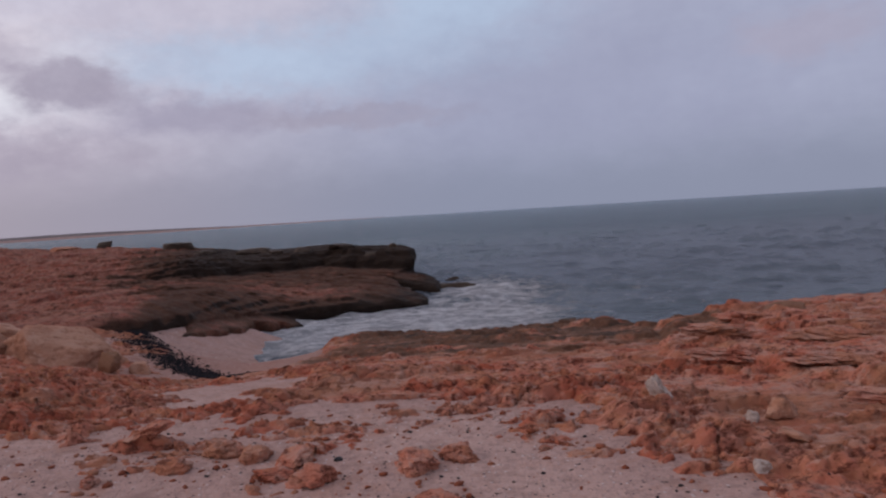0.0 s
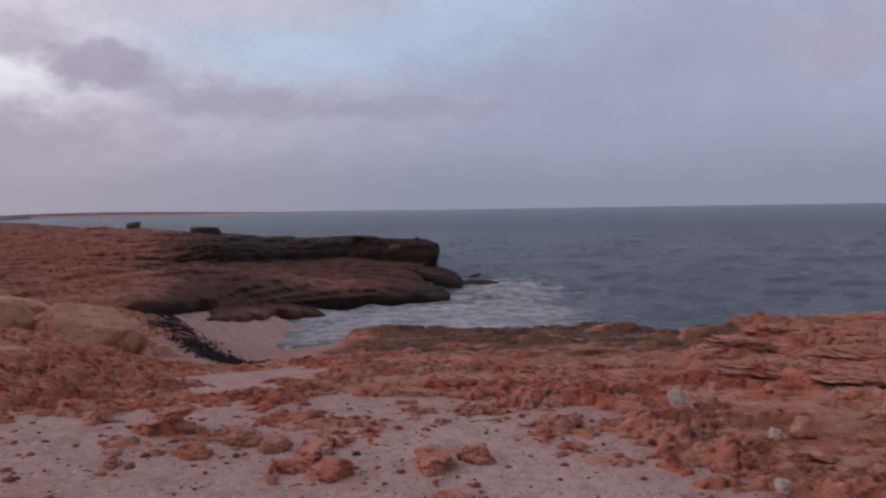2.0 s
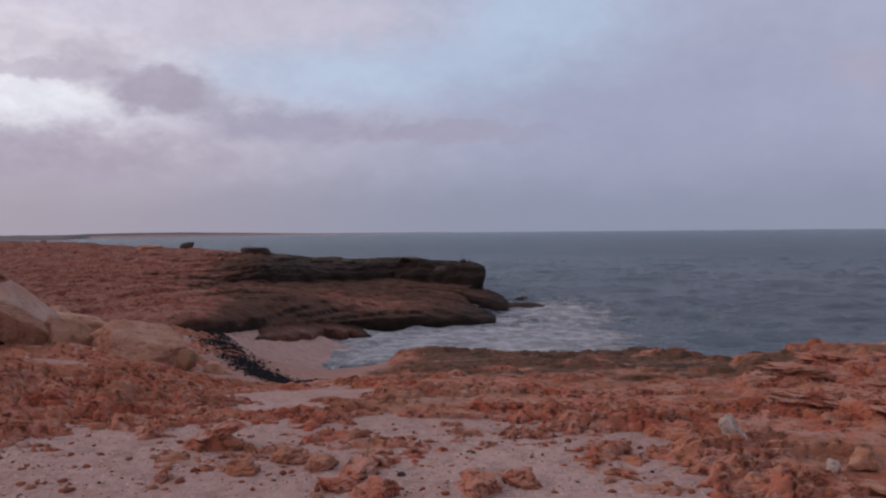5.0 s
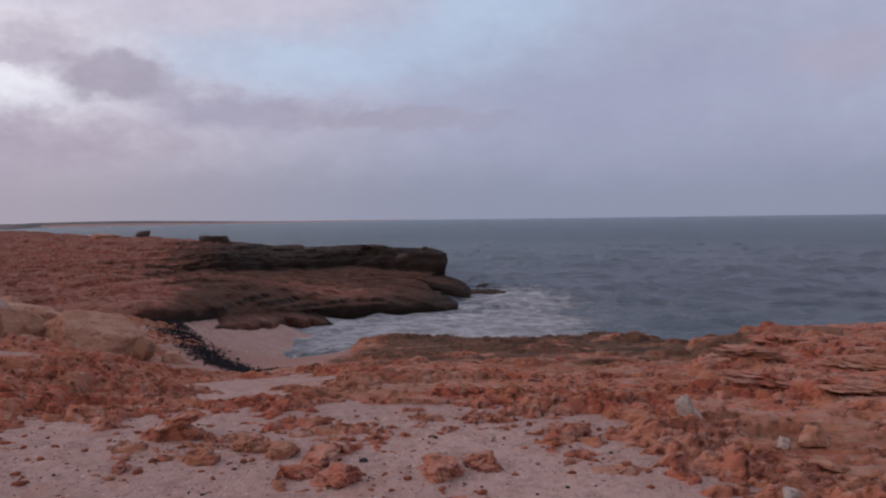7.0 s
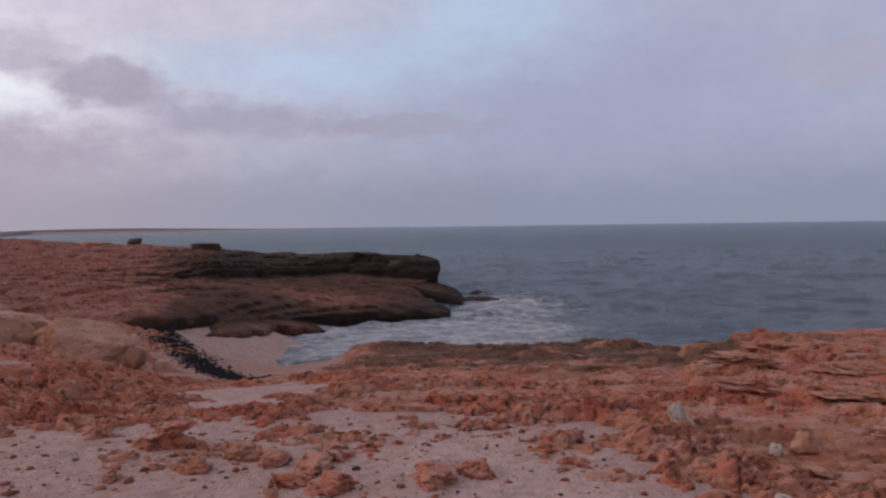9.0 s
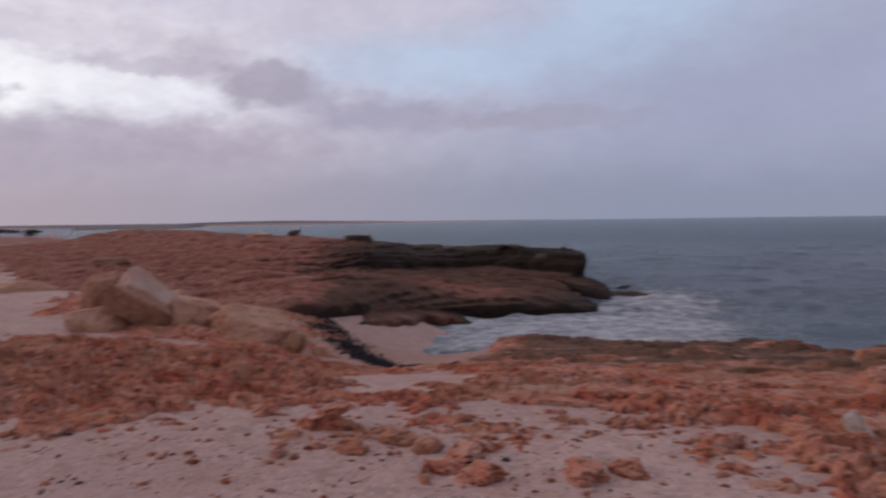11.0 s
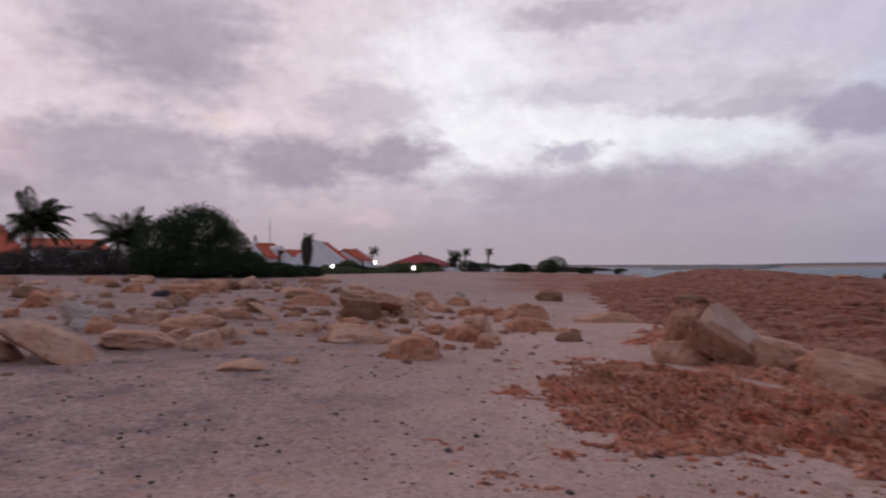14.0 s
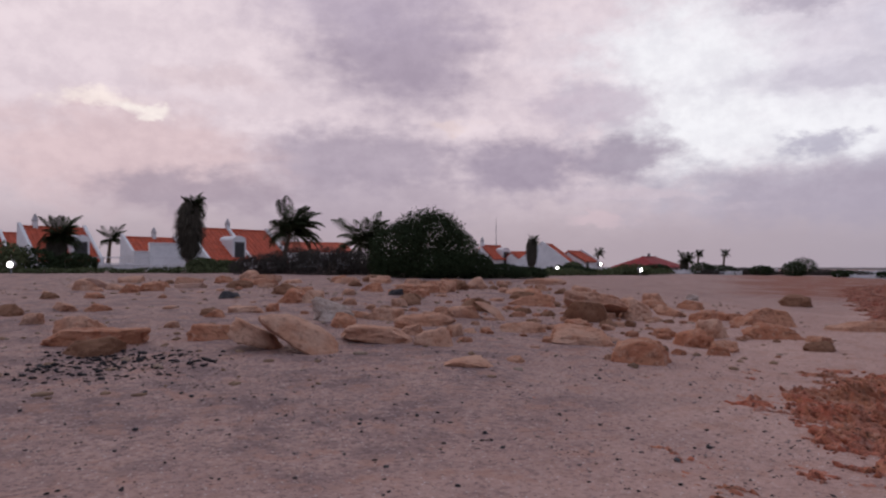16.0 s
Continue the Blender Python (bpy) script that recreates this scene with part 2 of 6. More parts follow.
def sand_material():
    m, t, b = material("shell_sand")
    v = place(t, False)
    broad, mid, fine = t.noise(v, 0.35, 4.0, 0.6), t.noise(v, 4.0, 5.0, 0.65), t.noise(v, 45.0, 3.0, 0.7)
    rubble = t.node("ShaderNodeAttribute", 2, {"attribute_name": "rubble"})
    c = t.mix(t.smooth(broad, 0.35, 0.65), (0.425, 0.262, 0.22, 1), (0.505, 0.325, 0.272, 1))
    drift = t.noise(v, 1.1, 5.0, 0.62)
    grit = t.noise(v, 14.0, 4.0, 0.7)
    c = t.mix(t.math("MULTIPLY", rubble, t.smooth(mid, 0.3, 0.6)), c, (0.30, 0.195, 0.175, 1))
    c = t.mix(t.math("MULTIPLY", rubble, t.smooth(drift, 0.44, 0.64, 0.0, 0.75)), c, (0.165, 0.108, 0.11, 1))
    c = t.mix(t.math("MULTIPLY", t.smooth(grit, 0.5, 0.37), t.math("ADD", 0.35, t.math("MULTIPLY", rubble, 0.5))), c, (0.15, 0.095, 0.092, 1))
    c = t.mix(t.smooth(grit, 0.56, 0.68, 0.0, 0.5), c, (0.55, 0.42, 0.37, 1))
    c = t.mix(t.smooth(t.noise(v, 2.3, 5.0, 0.66), 0.52, 0.64, 0.0, 0.5), c, (0.38, 0.20, 0.145, 1))
    c = t.mix(t.smooth(mid, 0.5, 0.3, 0.0, 0.7), c, (0.29, 0.18, 0.15, 1))
    c = t.mix(t.smooth(fine, 0.6, 0.78, 0.0, 0.4), c, (0.66, 0.58, 0.54, 1))
    c = t.mix(t.smooth(fine, 0.4, 0.24, 0.0, 0.45), c, (0.13, 0.095, 0.095, 1))
    earth = t.node("ShaderNodeAttribute", 2, {"attribute_name": "earth"})
    c = t.mix(t.math("MULTIPLY", earth, t.smooth(broad, 0.3, 0.55)), c, (0.25, 0.095, 0.062, 1))
    chips = t.node("ShaderNodeTexVoronoi", 0, Vector=v, Scale=30.0)
    tint = t.node("ShaderNodeTexVoronoi", 1, Vector=v, Scale=30.0)
    tone = t.node("ShaderNodeSeparateColor", 0, Color=tint)
    c = t.mix(t.math("MULTIPLY", t.smooth(chips, 0.34, 0.24), t.smooth(tone, 0.90, 0.92, 0.0, 0.85)), c, (0.07, 0.055, 0.06, 1))
    c = t.mix(t.math("MULTIPLY", t.smooth(chips, 0.34, 0.24), t.smooth(tone, 0.10, 0.08, 0.0, 0.7)), c, (0.62, 0.55, 0.52, 1))
    t.put(b.inputs["Base Color"], c)
    b.inputs["Roughness"].default_value = 0.95
    b.inputs["Specular IOR Level"].default_value = 0.15
    h = t.math("ADD", t.math("MULTIPLY", mid, 1.2), t.math("ADD", t.math("MULTIPLY", fine, 0.3), t.math("MULTIPLY", t.smooth(chips, 0.5, 0.0), 0.25)))
    bump(t, b, h, 0.03)
    return m


def sea_material():
    m, t, b = material("sea_water")
    v = place(t, False)
    foam = t.node("ShaderNodeAttribute", 2, {"attribute_name": "foam"})
    froth = t.noise(t.stretch(v, 0.7, 1.0, 1.0), 1.5, 8.0, 0.76)
    lace = t.node("ShaderNodeTexVoronoi", 0, {"feature": "DISTANCE_TO_EDGE"}, Vector=t.node("ShaderNodeVectorMath", props={"operation": "ADD"}, i0=v, i1=t.node("ShaderNodeVectorMath", props={"operation": "SCALE"}, i0=t.noise(v, 2.0, 4.0, 0.6, 1), i3=0.6)), Scale=1.5)
    f = t.math("ADD", foam, t.math("MULTIPLY", t.math("SUBTRACT", froth, 0.5), 2.4))
    f = t.math("ADD", f, t.smooth(lace, 0.1, 0.0, 0.0, 0.25))
    f = t.math("MULTIPLY", t.smooth(f, 0.40, 0.85), t.smooth(foam, 0.02, 0.2))
    patches = t.noise(t.stretch(v, 0.02, 0.05, 1.0), 1.0, 4.0, 0.6)
    c = t.mix(t.smooth(patches, 0.35, 0.65), (0.088, 0.13, 0.158, 1), (0.104, 0.16, 0.184, 1))
    off = t.node("ShaderNodeAttribute", 2, {"attribute_name": "farness"})
    # paler base on the nearer water: sky reflection put into its colour
    c = t.mix(t.smooth(off, 0.0, 0.8, 0.8, 0.0), c, t.mix(t.smooth(patches, 0.35, 0.65), (0.175, 0.2, 0.25, 1), (0.195, 0.235, 0.275, 1)))
    bubbles = t.noise(t.stretch(v, 0.8, 1.0, 1.0), 2.4, 8.0, 0.8)
    f = t.math("MULTIPLY", f, t.smooth(bubbles, 0.36, 0.54, 0.6, 1.0))
    c = t.mix(f, c, t.mix(t.smooth(bubbles, 0.42, 0.62), (0.6, 0.57, 0.58, 1), (0.95, 0.93, 0.94, 1)))
    t.put(b.inputs["Base Color"], c)
    t.put(b.inputs["Roughness"], t.smooth(f, 0.0, 0.6, 0.24, 0.85))
    b.inputs["IOR"].default_value = 1.33
    t.put(b.inputs["Specular IOR Level"], t.smooth(off, 0.0, 1.0, 0.5, 0.22))
    near = t.noise(t.stretch(v, 0.55, 1.5, 1.0), 2.2, 6.0, 0.7)
    far = t.noise(t.stretch(v, 0.5, 1.0, 1.0), 0.35, 5.0, 0.65)
    h = t.math("ADD", t.math("MULTIPLY", near, 0.75), t.math("ADD", far, t.math("MULTIPLY", f, 0.12)))
    bump(t, b, h, 1.15)
    return m


def plain(name, colour, rough=0.7, grain_scale=3.0, vary=0.25, relief=0.004, metal=0.0):
    """Paint, plaster, bark or leaf: one colour, dulled and brightened by a noise at two sizes."""
    m, t, b = material(name)
    v = place(t)
    n, f = t.noise(v, grain_scale, 4.0, 0.6), t.noise(v, grain_scale * 9, 3.0, 0.6)
    dim = tuple(c * (1 - vary) for c in colour) + (1,)
    lit = tuple(min(1, c * (1 + vary * 0.6)) for c in colour) + (1,)
    c = t.mix(t.smooth(t.math("ADD", t.math("MULTIPLY", n, 0.7), t.math("MULTIPLY", f, 0.3)), 0.35, 0.65), dim, lit)
    t.put(b.inputs["Base Color"], c)
    b.inputs["Roughness"].default_value, b.inputs["Metallic"].default_value = rough, metal
    bump(t, b, f, relief)
    return m


def leaf(name, colour, vary=0.45):
    m, t, b = material(name)
    r = t.node("ShaderNodeNewGeometry", 8)
    n = t.noise(place(t), 0.8, 3.0)
    c = t.mix(t.math("ADD", t.math("MULTIPLY", r, 0.6), t.math("MULTIPLY", n, 0.4)), tuple(c * (1 - vary) for c in colour) + (1,), tuple(c * (1 + vary) for c in colour) + (1,))
    t.put(b.inputs["Base Color"], c)
    b.inputs["Roughness"].default_value = 0.75
    b.inputs["Specular IOR Level"].default_value = 0.04
    return m


def lamp_material():
    m, t, b = material("lit_lens")
    b.inputs["Base Color"].default_value = (0.9, 0.9, 0.9, 1)
    b.inputs["Emission Color"].default_value = (1.0, 0.96, 0.9, 1)
    b.inputs["Emission Strength"].default_value = 8.0
    return m


SAND, WATER = sand_material(), sea_material()
PLASTER = plain("white_plaster", (0.74, 0.72, 0.72), 0.85, 0.6, 0.12)
ROOF = plain("orange_roof_tile", (0.46, 0.08, 0.036), 0.8, 1.4, 0.3, 0.02)
ROOF_RED = plain("dark_red_roof_tile", (0.26, 0.013, 0.017), 0.8, 1.4, 0.3, 0.02)
DARK = plain("dark_opening", (0.022, 0.02, 0.02), 0.4)
CAP = plain("weathered_cap", (0.42, 0.38, 0.38), 0.9, 4.0, 0.3)
FRAME = plain("grey_frame", (0.16, 0.15, 0.15), 0.5)
BARK = plain("palm_bark", (0.13, 0.095, 0.07), 0.9, 6.0, 0.4, 0.02)
METAL = plain("grey_metal", (0.28, 0.28, 0.29), 0.45, 4.0, 0.2, 0.002, 0.8)
LEAF_DARK = leaf("dark_shrub_leaf", (0.036, 0.05, 0.024), 0.3)
LEAF_GREY = leaf("grey_shrub_leaf", (0.07, 0.06, 0.052), 0.2)
LEAF_HEDGE = leaf("hedge_leaf", (0.10, 0.112, 0.055))
LEAF_PALM = leaf("palm_leaf", (0.048, 0.060, 0.030))
LEAF_DEAD = leaf("dead_palm_leaf", (0.075, 0.062, 0.048))
WEED = leaf("dry_seaweed", (0.020, 0.017, 0.019))
HILL = plain("far_land", (0.13, 0.10, 0.095), 1.0, 0.02, 0.3, 0.0)
LENS = lamp_material()
# ---- ground shapes: noise and height functions ----
SEA = -1.2


def lattice(ix, iy, seed):
    h = (ix.astype(np.int64) * 374761393 + iy.astype(np.int64) * 668265263 + seed * 974634777) & 0xFFFFFFFF
    h = ((h ^ (h >> 13)) * 1274126177) & 0xFFFFFFFF
    h = ((h ^ (h >> 15)) * 2246822519) & 0xFFFFFFFF
    return ((h ^ (h >> 16)) & 0xFFFFFF) / float(0x1000000)


def grain(x, y, seed=0):
    """Gradient noise, about -0.7 to 0.7."""
    x, y = np.asarray(x, float), np.asarray(y, float)
    ix, iy = np.floor(x), np.floor(y)
    fx, fy = x - ix, y - iy
    u, v = fx * fx * fx * (fx * (fx * 6 - 15) + 10), fy * fy * fy * (fy * (fy * 6 - 15) + 10)
    out = []
    for dx in (0, 1):
        for dy in (0, 1):
            a = lattice(ix + dx, iy + dy, seed) * 2 * np.pi
            out.append(np.cos(a) * (fx - dx) + np.sin(a) * (fy - dy))
    low, high = out[0] + v * (out[1] - out[0]), out[2] + v * (out[3] - out[2])
    return low + u * (high - low)


def fbm(x, y, octaves, seed=0, gain=0.5):
    total, size, step = 0.0, 1.0, 1.0
    for n in range(octaves):
        total = total + size * grain(x * step, y * step, seed + 17 * n)
        size, step = size * gain, step * 2.03
    return total


def cells(x, y, seed=0):
    """Distances to the nearest and the second nearest scattered point, and a value for the cell."""
    ix, iy = np.floor(x), np.floor(y)
    first, second, value = np.full(np.shape(x), 9.0), np.full(np.shape(x), 9.0), np.zeros(np.shape(x))
    for dx in (-1, 0, 1):
        for dy in (-1, 0, 1):
            px, py = ix + dx + lattice(ix + dx, iy + dy, seed), iy + dy + lattice(ix + dx, iy + dy, seed + 5)
            d = np.hypot(px - x, py - y)
            near = d < first
            second = np.where(near, first, np.minimum(second, d))
            value = np.where(near, lattice(ix + dx, iy + dy, seed + 9), value)
            first = np.where(near, d, first)
    return first, second, value


def ease(a, b, v):
    t = np.clip((v - a) / (b - a), 0, 1)
    return t * t * (3 - 2 * t)


def terrace(z, step, wide=0.2):
    """Beds of rock: flat treads and steep risers, one step apart."""
    k = z / step
    low = np.floor(k)
    return (low + ease(0.5 - wide, 0.5 + wide, k - low)) * step


def inside(x, y, ring):
    """Distance to the edge of a closed ring of corners, positive inside it."""
    best, odd = np.full(np.shape(x), 1e9), np.zeros(np.shape(x), bool)
    for (ax, ay), (bx, by) in zip(ring, ring[1:] + ring[:1]):
        ex, ey = bx - ax, by - ay
        t = np.clip(((x - ax) * ex + (y - ay) * ey) / (ex * ex + ey * ey), 0, 1)
        best = np.minimum(best, np.hypot(x - ax - t * ex, y - ay - t * ey))
        if ey:
            odd ^= ((ay > y) != (by > y)) & (x < ex * (y - ay) / ey + ax)
    return np.where(odd, best, -best)


COVE = [(-6.6, 15.6), (-5.2, 12.9), (-3.9, 11.2), (-2.7, 10.3), (-2.1, 11.4), (-2.3, 14.0), (-2.6, 17.0), (-5.0, 21.0), (-6.0, 17.5)]
HEAD = [(-60, 60), (-32, 31), (-17.5, 17.5), (-12.5, 14.0), (-9.5, 12.7), (-8.0, 12.9), (-6.9, 13.7), (-6.2, 15.0), (-5.7, 16.6), (-5.2, 18.6),
        (-4.6, 19.8), (-3.8, 20.6), (-2.4, 21.5), (-1.4, 22.1), (-0.7, 22.6), (-0.6, 23.2), (-1.6, 24.6), (-1.9, 26.4), (-1.4, 29.0), (-3, 36), (-10, 44), (-22, 58), (-60, 95)]


def bearing(*corners):
    """Corners of a ring from bearing and distance about the start of the path."""
    return [(-r * math.sin(math.radians(a)), r * math.cos(math.radians(a))) for a, r in corners]


UPPER = bearing((2.9, 30.5), (2.2, 28.6), (3.0, 27.6), (7, 27.6), (9.6, 27.9), (12, 27.1), (16, 26.4), (20, 25.3), (24.5, 25), (29, 27), (36, 33), (44, 50), (40, 62), (20, 54), (8, 40))
MIDDLE = bearing((13, 26.9), (9.5, 26.5), (6, 26.1), (3, 26.2), (0.7, 26.2), (0.0, 27.3), (0.8, 29.5), (5, 30), (13, 29))


def base(x, y):
    """The ground without its roughness: beach, shelf and the fall to the sea."""
    land = 1.25 * np.tanh(0.03 * np.maximum(0, -x - 6.5 - 0.85 * np.maximum(y - 3, 0)))
    land = land * (1 - 0.45 * ease(12, 70, y)) + 0.25 * ease(45, 120, -x) * ease(80, 20, y)
    back = np.interp(x, [-400, -60, -12, -8, -4.9, -3.4, 30], [420, 60, 9.5, 5.2, 2.7, 0, 0])
    s = y - back
    low = np.interp(s, [4, 6, 8, 10, 12, 15, 17, 22], [0, 0, -0.13, -0.3, -0.5, -0.92, -1.7, -2.6])
    dip = -0.30 * np.exp(-((x + 4.3) ** 2 / 6.0 + (y - 10.6) ** 2 / 5.0))
    cove = -0.45 * ease(-0.1, 0.8, inside(x, y, COVE)) * ease(11.8, 14.2, y)
    z = land + low + dip + cove
    # the little beach that slopes from the foot of the headland into the cove
    beach = -0.5 - 0.34 * np.clip(x + 6, 0, 9)
    there = ease(11.8, 13.5, y) * ease(19.5, 17.5, y) * ease(-2.6, -3.4, x) * ease(-9, -7.5, x)
    return z + there * np.maximum(beach - z, 0)


def sand_height(x, y):
    z = base(x, y)
    z = z + 0.03 * fbm(x / 2.3, y / 2.3, 3, 3) + 0.006 * fbm(x / 0.25, y / 0.25, 2, 5)
    return z + 0.05 * ease(8, 16, -x) * fbm(x / 1.1, y / 1.1, 3, 8)


def rock_amount(x, y):
    """How far the red rock stands over the sand: 1 is well inside it, below 0 is sand."""
    front = y - np.interp(x, [-9, -6.8, -5.5, -4.4, -3.2, -2.5, -1.1, -0.4, 0.2, 0.7, 1.1, 1.3], [7.0, 5.9, 5.3, 5.0, 4.8, 5.0, 5.2, 5.2, 5.0, 4.8, 4.3, 3.3])
    side = x - np.interp(y, [4.5, 6.3, 8, 10.5, 13, 17, 30, 60], [-4.4, -7.0, -8.1, -9.1, -12.4, -17, -32, -60])
    m = np.minimum(np.clip(front / 1.9, -1.2, 1), np.clip(side / 1.6, -1.2, 1))
    cove = inside(x, y, COVE)
    m = m - 1.5 * ease(-0.35, 0.35, cove) - 0.45 * ease(-1.3, -0.1, cove) * ease(-1.0, -2.6, x)
    m = m - 0.3 * ease(0.5, -0.5, np.abs(y - 8.4 + 0.12 * (x + 3.5)) - 0.35) * ease(-7.2, -5.8, x) * ease(-0.6, -2.0, x)
    return m + 1.1 * np.exp(-(((x + 9.9) / 0.9) ** 2 + ((y - 11.3) / 0.9) ** 2))


def rock_height(x, y):
    ledgy = ease(0.9, 2.4, x)
    m = rock_amount(x, y) + 0.45 * ledgy + (0.9 - 0.55 * ease(-3.2, -4.4, x)) * fbm(x / 0.75, y / 0.5, 4, 41) + 0.6 * ease(-3.0, -4.5, x) * ease(9.8, 8.4, y)
    wx, wy = x + 0.22 * fbm(x / 0.4, y / 0.4, 3, 21), y + 0.22 * fbm(x / 0.4, y / 0.4, 3, 31)
    f1, f2, v = cells(wx / 0.52, wy / 0.36, 51)
    block = ease(0.01, 0.11, f2 - f1) * (m + 1.25 * (v - 0.45))
    g1, g2, u = cells(wx / 0.17, wy / 0.12, 61)
    lump = ease(0.0, 0.3, g2 - g1) * (u - 0.3)
    near = ease(8.5, 6.0, y - 0.3 * np.maximum(-x - 3, 0))
    calm = (1.0 - 0.6 * ease(10.5, 12.5, y) * ease(-3, -2, x)) * (0.42 + 0.58 * near) * (1 - 0.45 * ledgy * ease(5.0, 6.0, y))
    solid = ease(0.25, 1.1, m)
    beds = terrace((0.17 + 0.10 * ledgy) * fbm(x / 1.7, y / 0.75, 4, 73, 0.55) + 0.49, 0.07, 0.12) - 0.49
    z = base(x, y) - 0.055 + 0.045 * solid + 0.07 * ledgy * ease(0.0, 0.6, m) * ease(7.0, 5.0, y) + beds * (0.25 + 0.75 * solid)
    crest = 0.55 - np.abs(2.2 * fbm(x / 0.42, y / 0.2, 4, 81, 0.55))
    relief = (0.075 - 0.03 * ledgy) * np.clip(block, -1, 1.0) + ease(-0.3, 0.3, block) * ((0.05 - 0.025 * ledgy) * lump + 0.045 * np.clip(crest, -0.4, 0.6))
    relief = relief + 0.028 * fbm(x / 0.1, y / 0.07, 2, 91, 0.6)
    pits = ease(0.2, 0.4, fbm(x / 0.26, y / 0.16, 3, 95))
    z = z + calm * (relief - 0.07 * pits * ease(0, 0.4, m))
    # low brown beds fill the hollows of the outer shelf
    fill = np.maximum(ease(6.0, 6.7, y) * ease(-1.6, -0.8, x), ease(1.5, 1.9, x)) * ease(2.6, 3.6, y)
    fill = np.maximum(fill, ease(8.8, 9.6, y) * ease(-3.2, -2.6, x))
    fill = np.maximum(fill, ease(0.3, 0.5, m) * ease(-3.4, -4.4, x) * ease(9.4, 8.6, y))
    floor = sand_height(x, y) + 0.012 + 0.045 * (fbm(x / 0.4, y / 0.2, 4, 97, 0.6) + 0.35)
    z = np.where(fill > 0.5, np.maximum(z, floor), z)
    # knobbly crust over the inland end of the shelf
    z = z + ease(-3.0, -4.4, x) * ease(9.5, 8.3, y) * ease(0.1, 0.5, m) * (0.06 * lump + 0.04 * np.clip(crest, -0.4, 0.6) + 0.02 * np.clip(block, -1, 1) - 0.02)
    # the ledge to the right, with steps
    foot = y - np.interp(x, [0.9, 1.9, 2.5, 2.8, 3.4, 6], [9.8, 7.7, 7.0, 6.4, 5.6, 4.4]) + 0.5 * fbm(x / 0.7, y / 0.7, 3, 101)
    side = x - np.interp(y, [4, 7, 9, 12, 13], [2.0, 1.9, 2.7, 3.5, 4.2]) + 0.4 * fbm(x / 0.6, y / 0.6, 3, 105)
    lift = np.minimum(foot, side)
    back = -base(x, y)
    z = z + ease(0, 0.16, lift) * (0.07 + 0.25 * back) + ease(0.7, 0.85, lift) * (0.03 + 0.2 * back) + ease(1.5, 1.7, lift) * (0.0 + 0.1 * back)
    z = z - 1.8 * ease(11.3, 12.6, y + 0.4 * fbm(x, y, 2, 111)) * ease(3.2, 4.2, x)
    # a broken outer rim over the water
    rim = y + 0.5 * fbm(x / 0.9, y / 0.9, 3, 121) - np.interp(x, [-2.6, -1.5, 4, 5], [14.2, 15.8, 15.2, 13])
    z = z + 0.08 * np.exp(-(((x + 1.75) / 0.5) ** 4 + ((y - 14.2) / 0.45) ** 4)) * (1 + 0.5 * fbm(x / 0.4, y / 0.3, 3, 125))
    z = z + 0.16 * np.abs(fbm(x / 1.1, y / 0.5, 4, 127, 0.6)) * ease(11, 13.5, y)
    return z - 1.5 * ease(0, 0.5, rim) - 1.0 * ease(-0.1, 0.5, inside(x, y, COVE) + 0.2 * fbm(x / 0.5, y / 0.5, 2, 131))


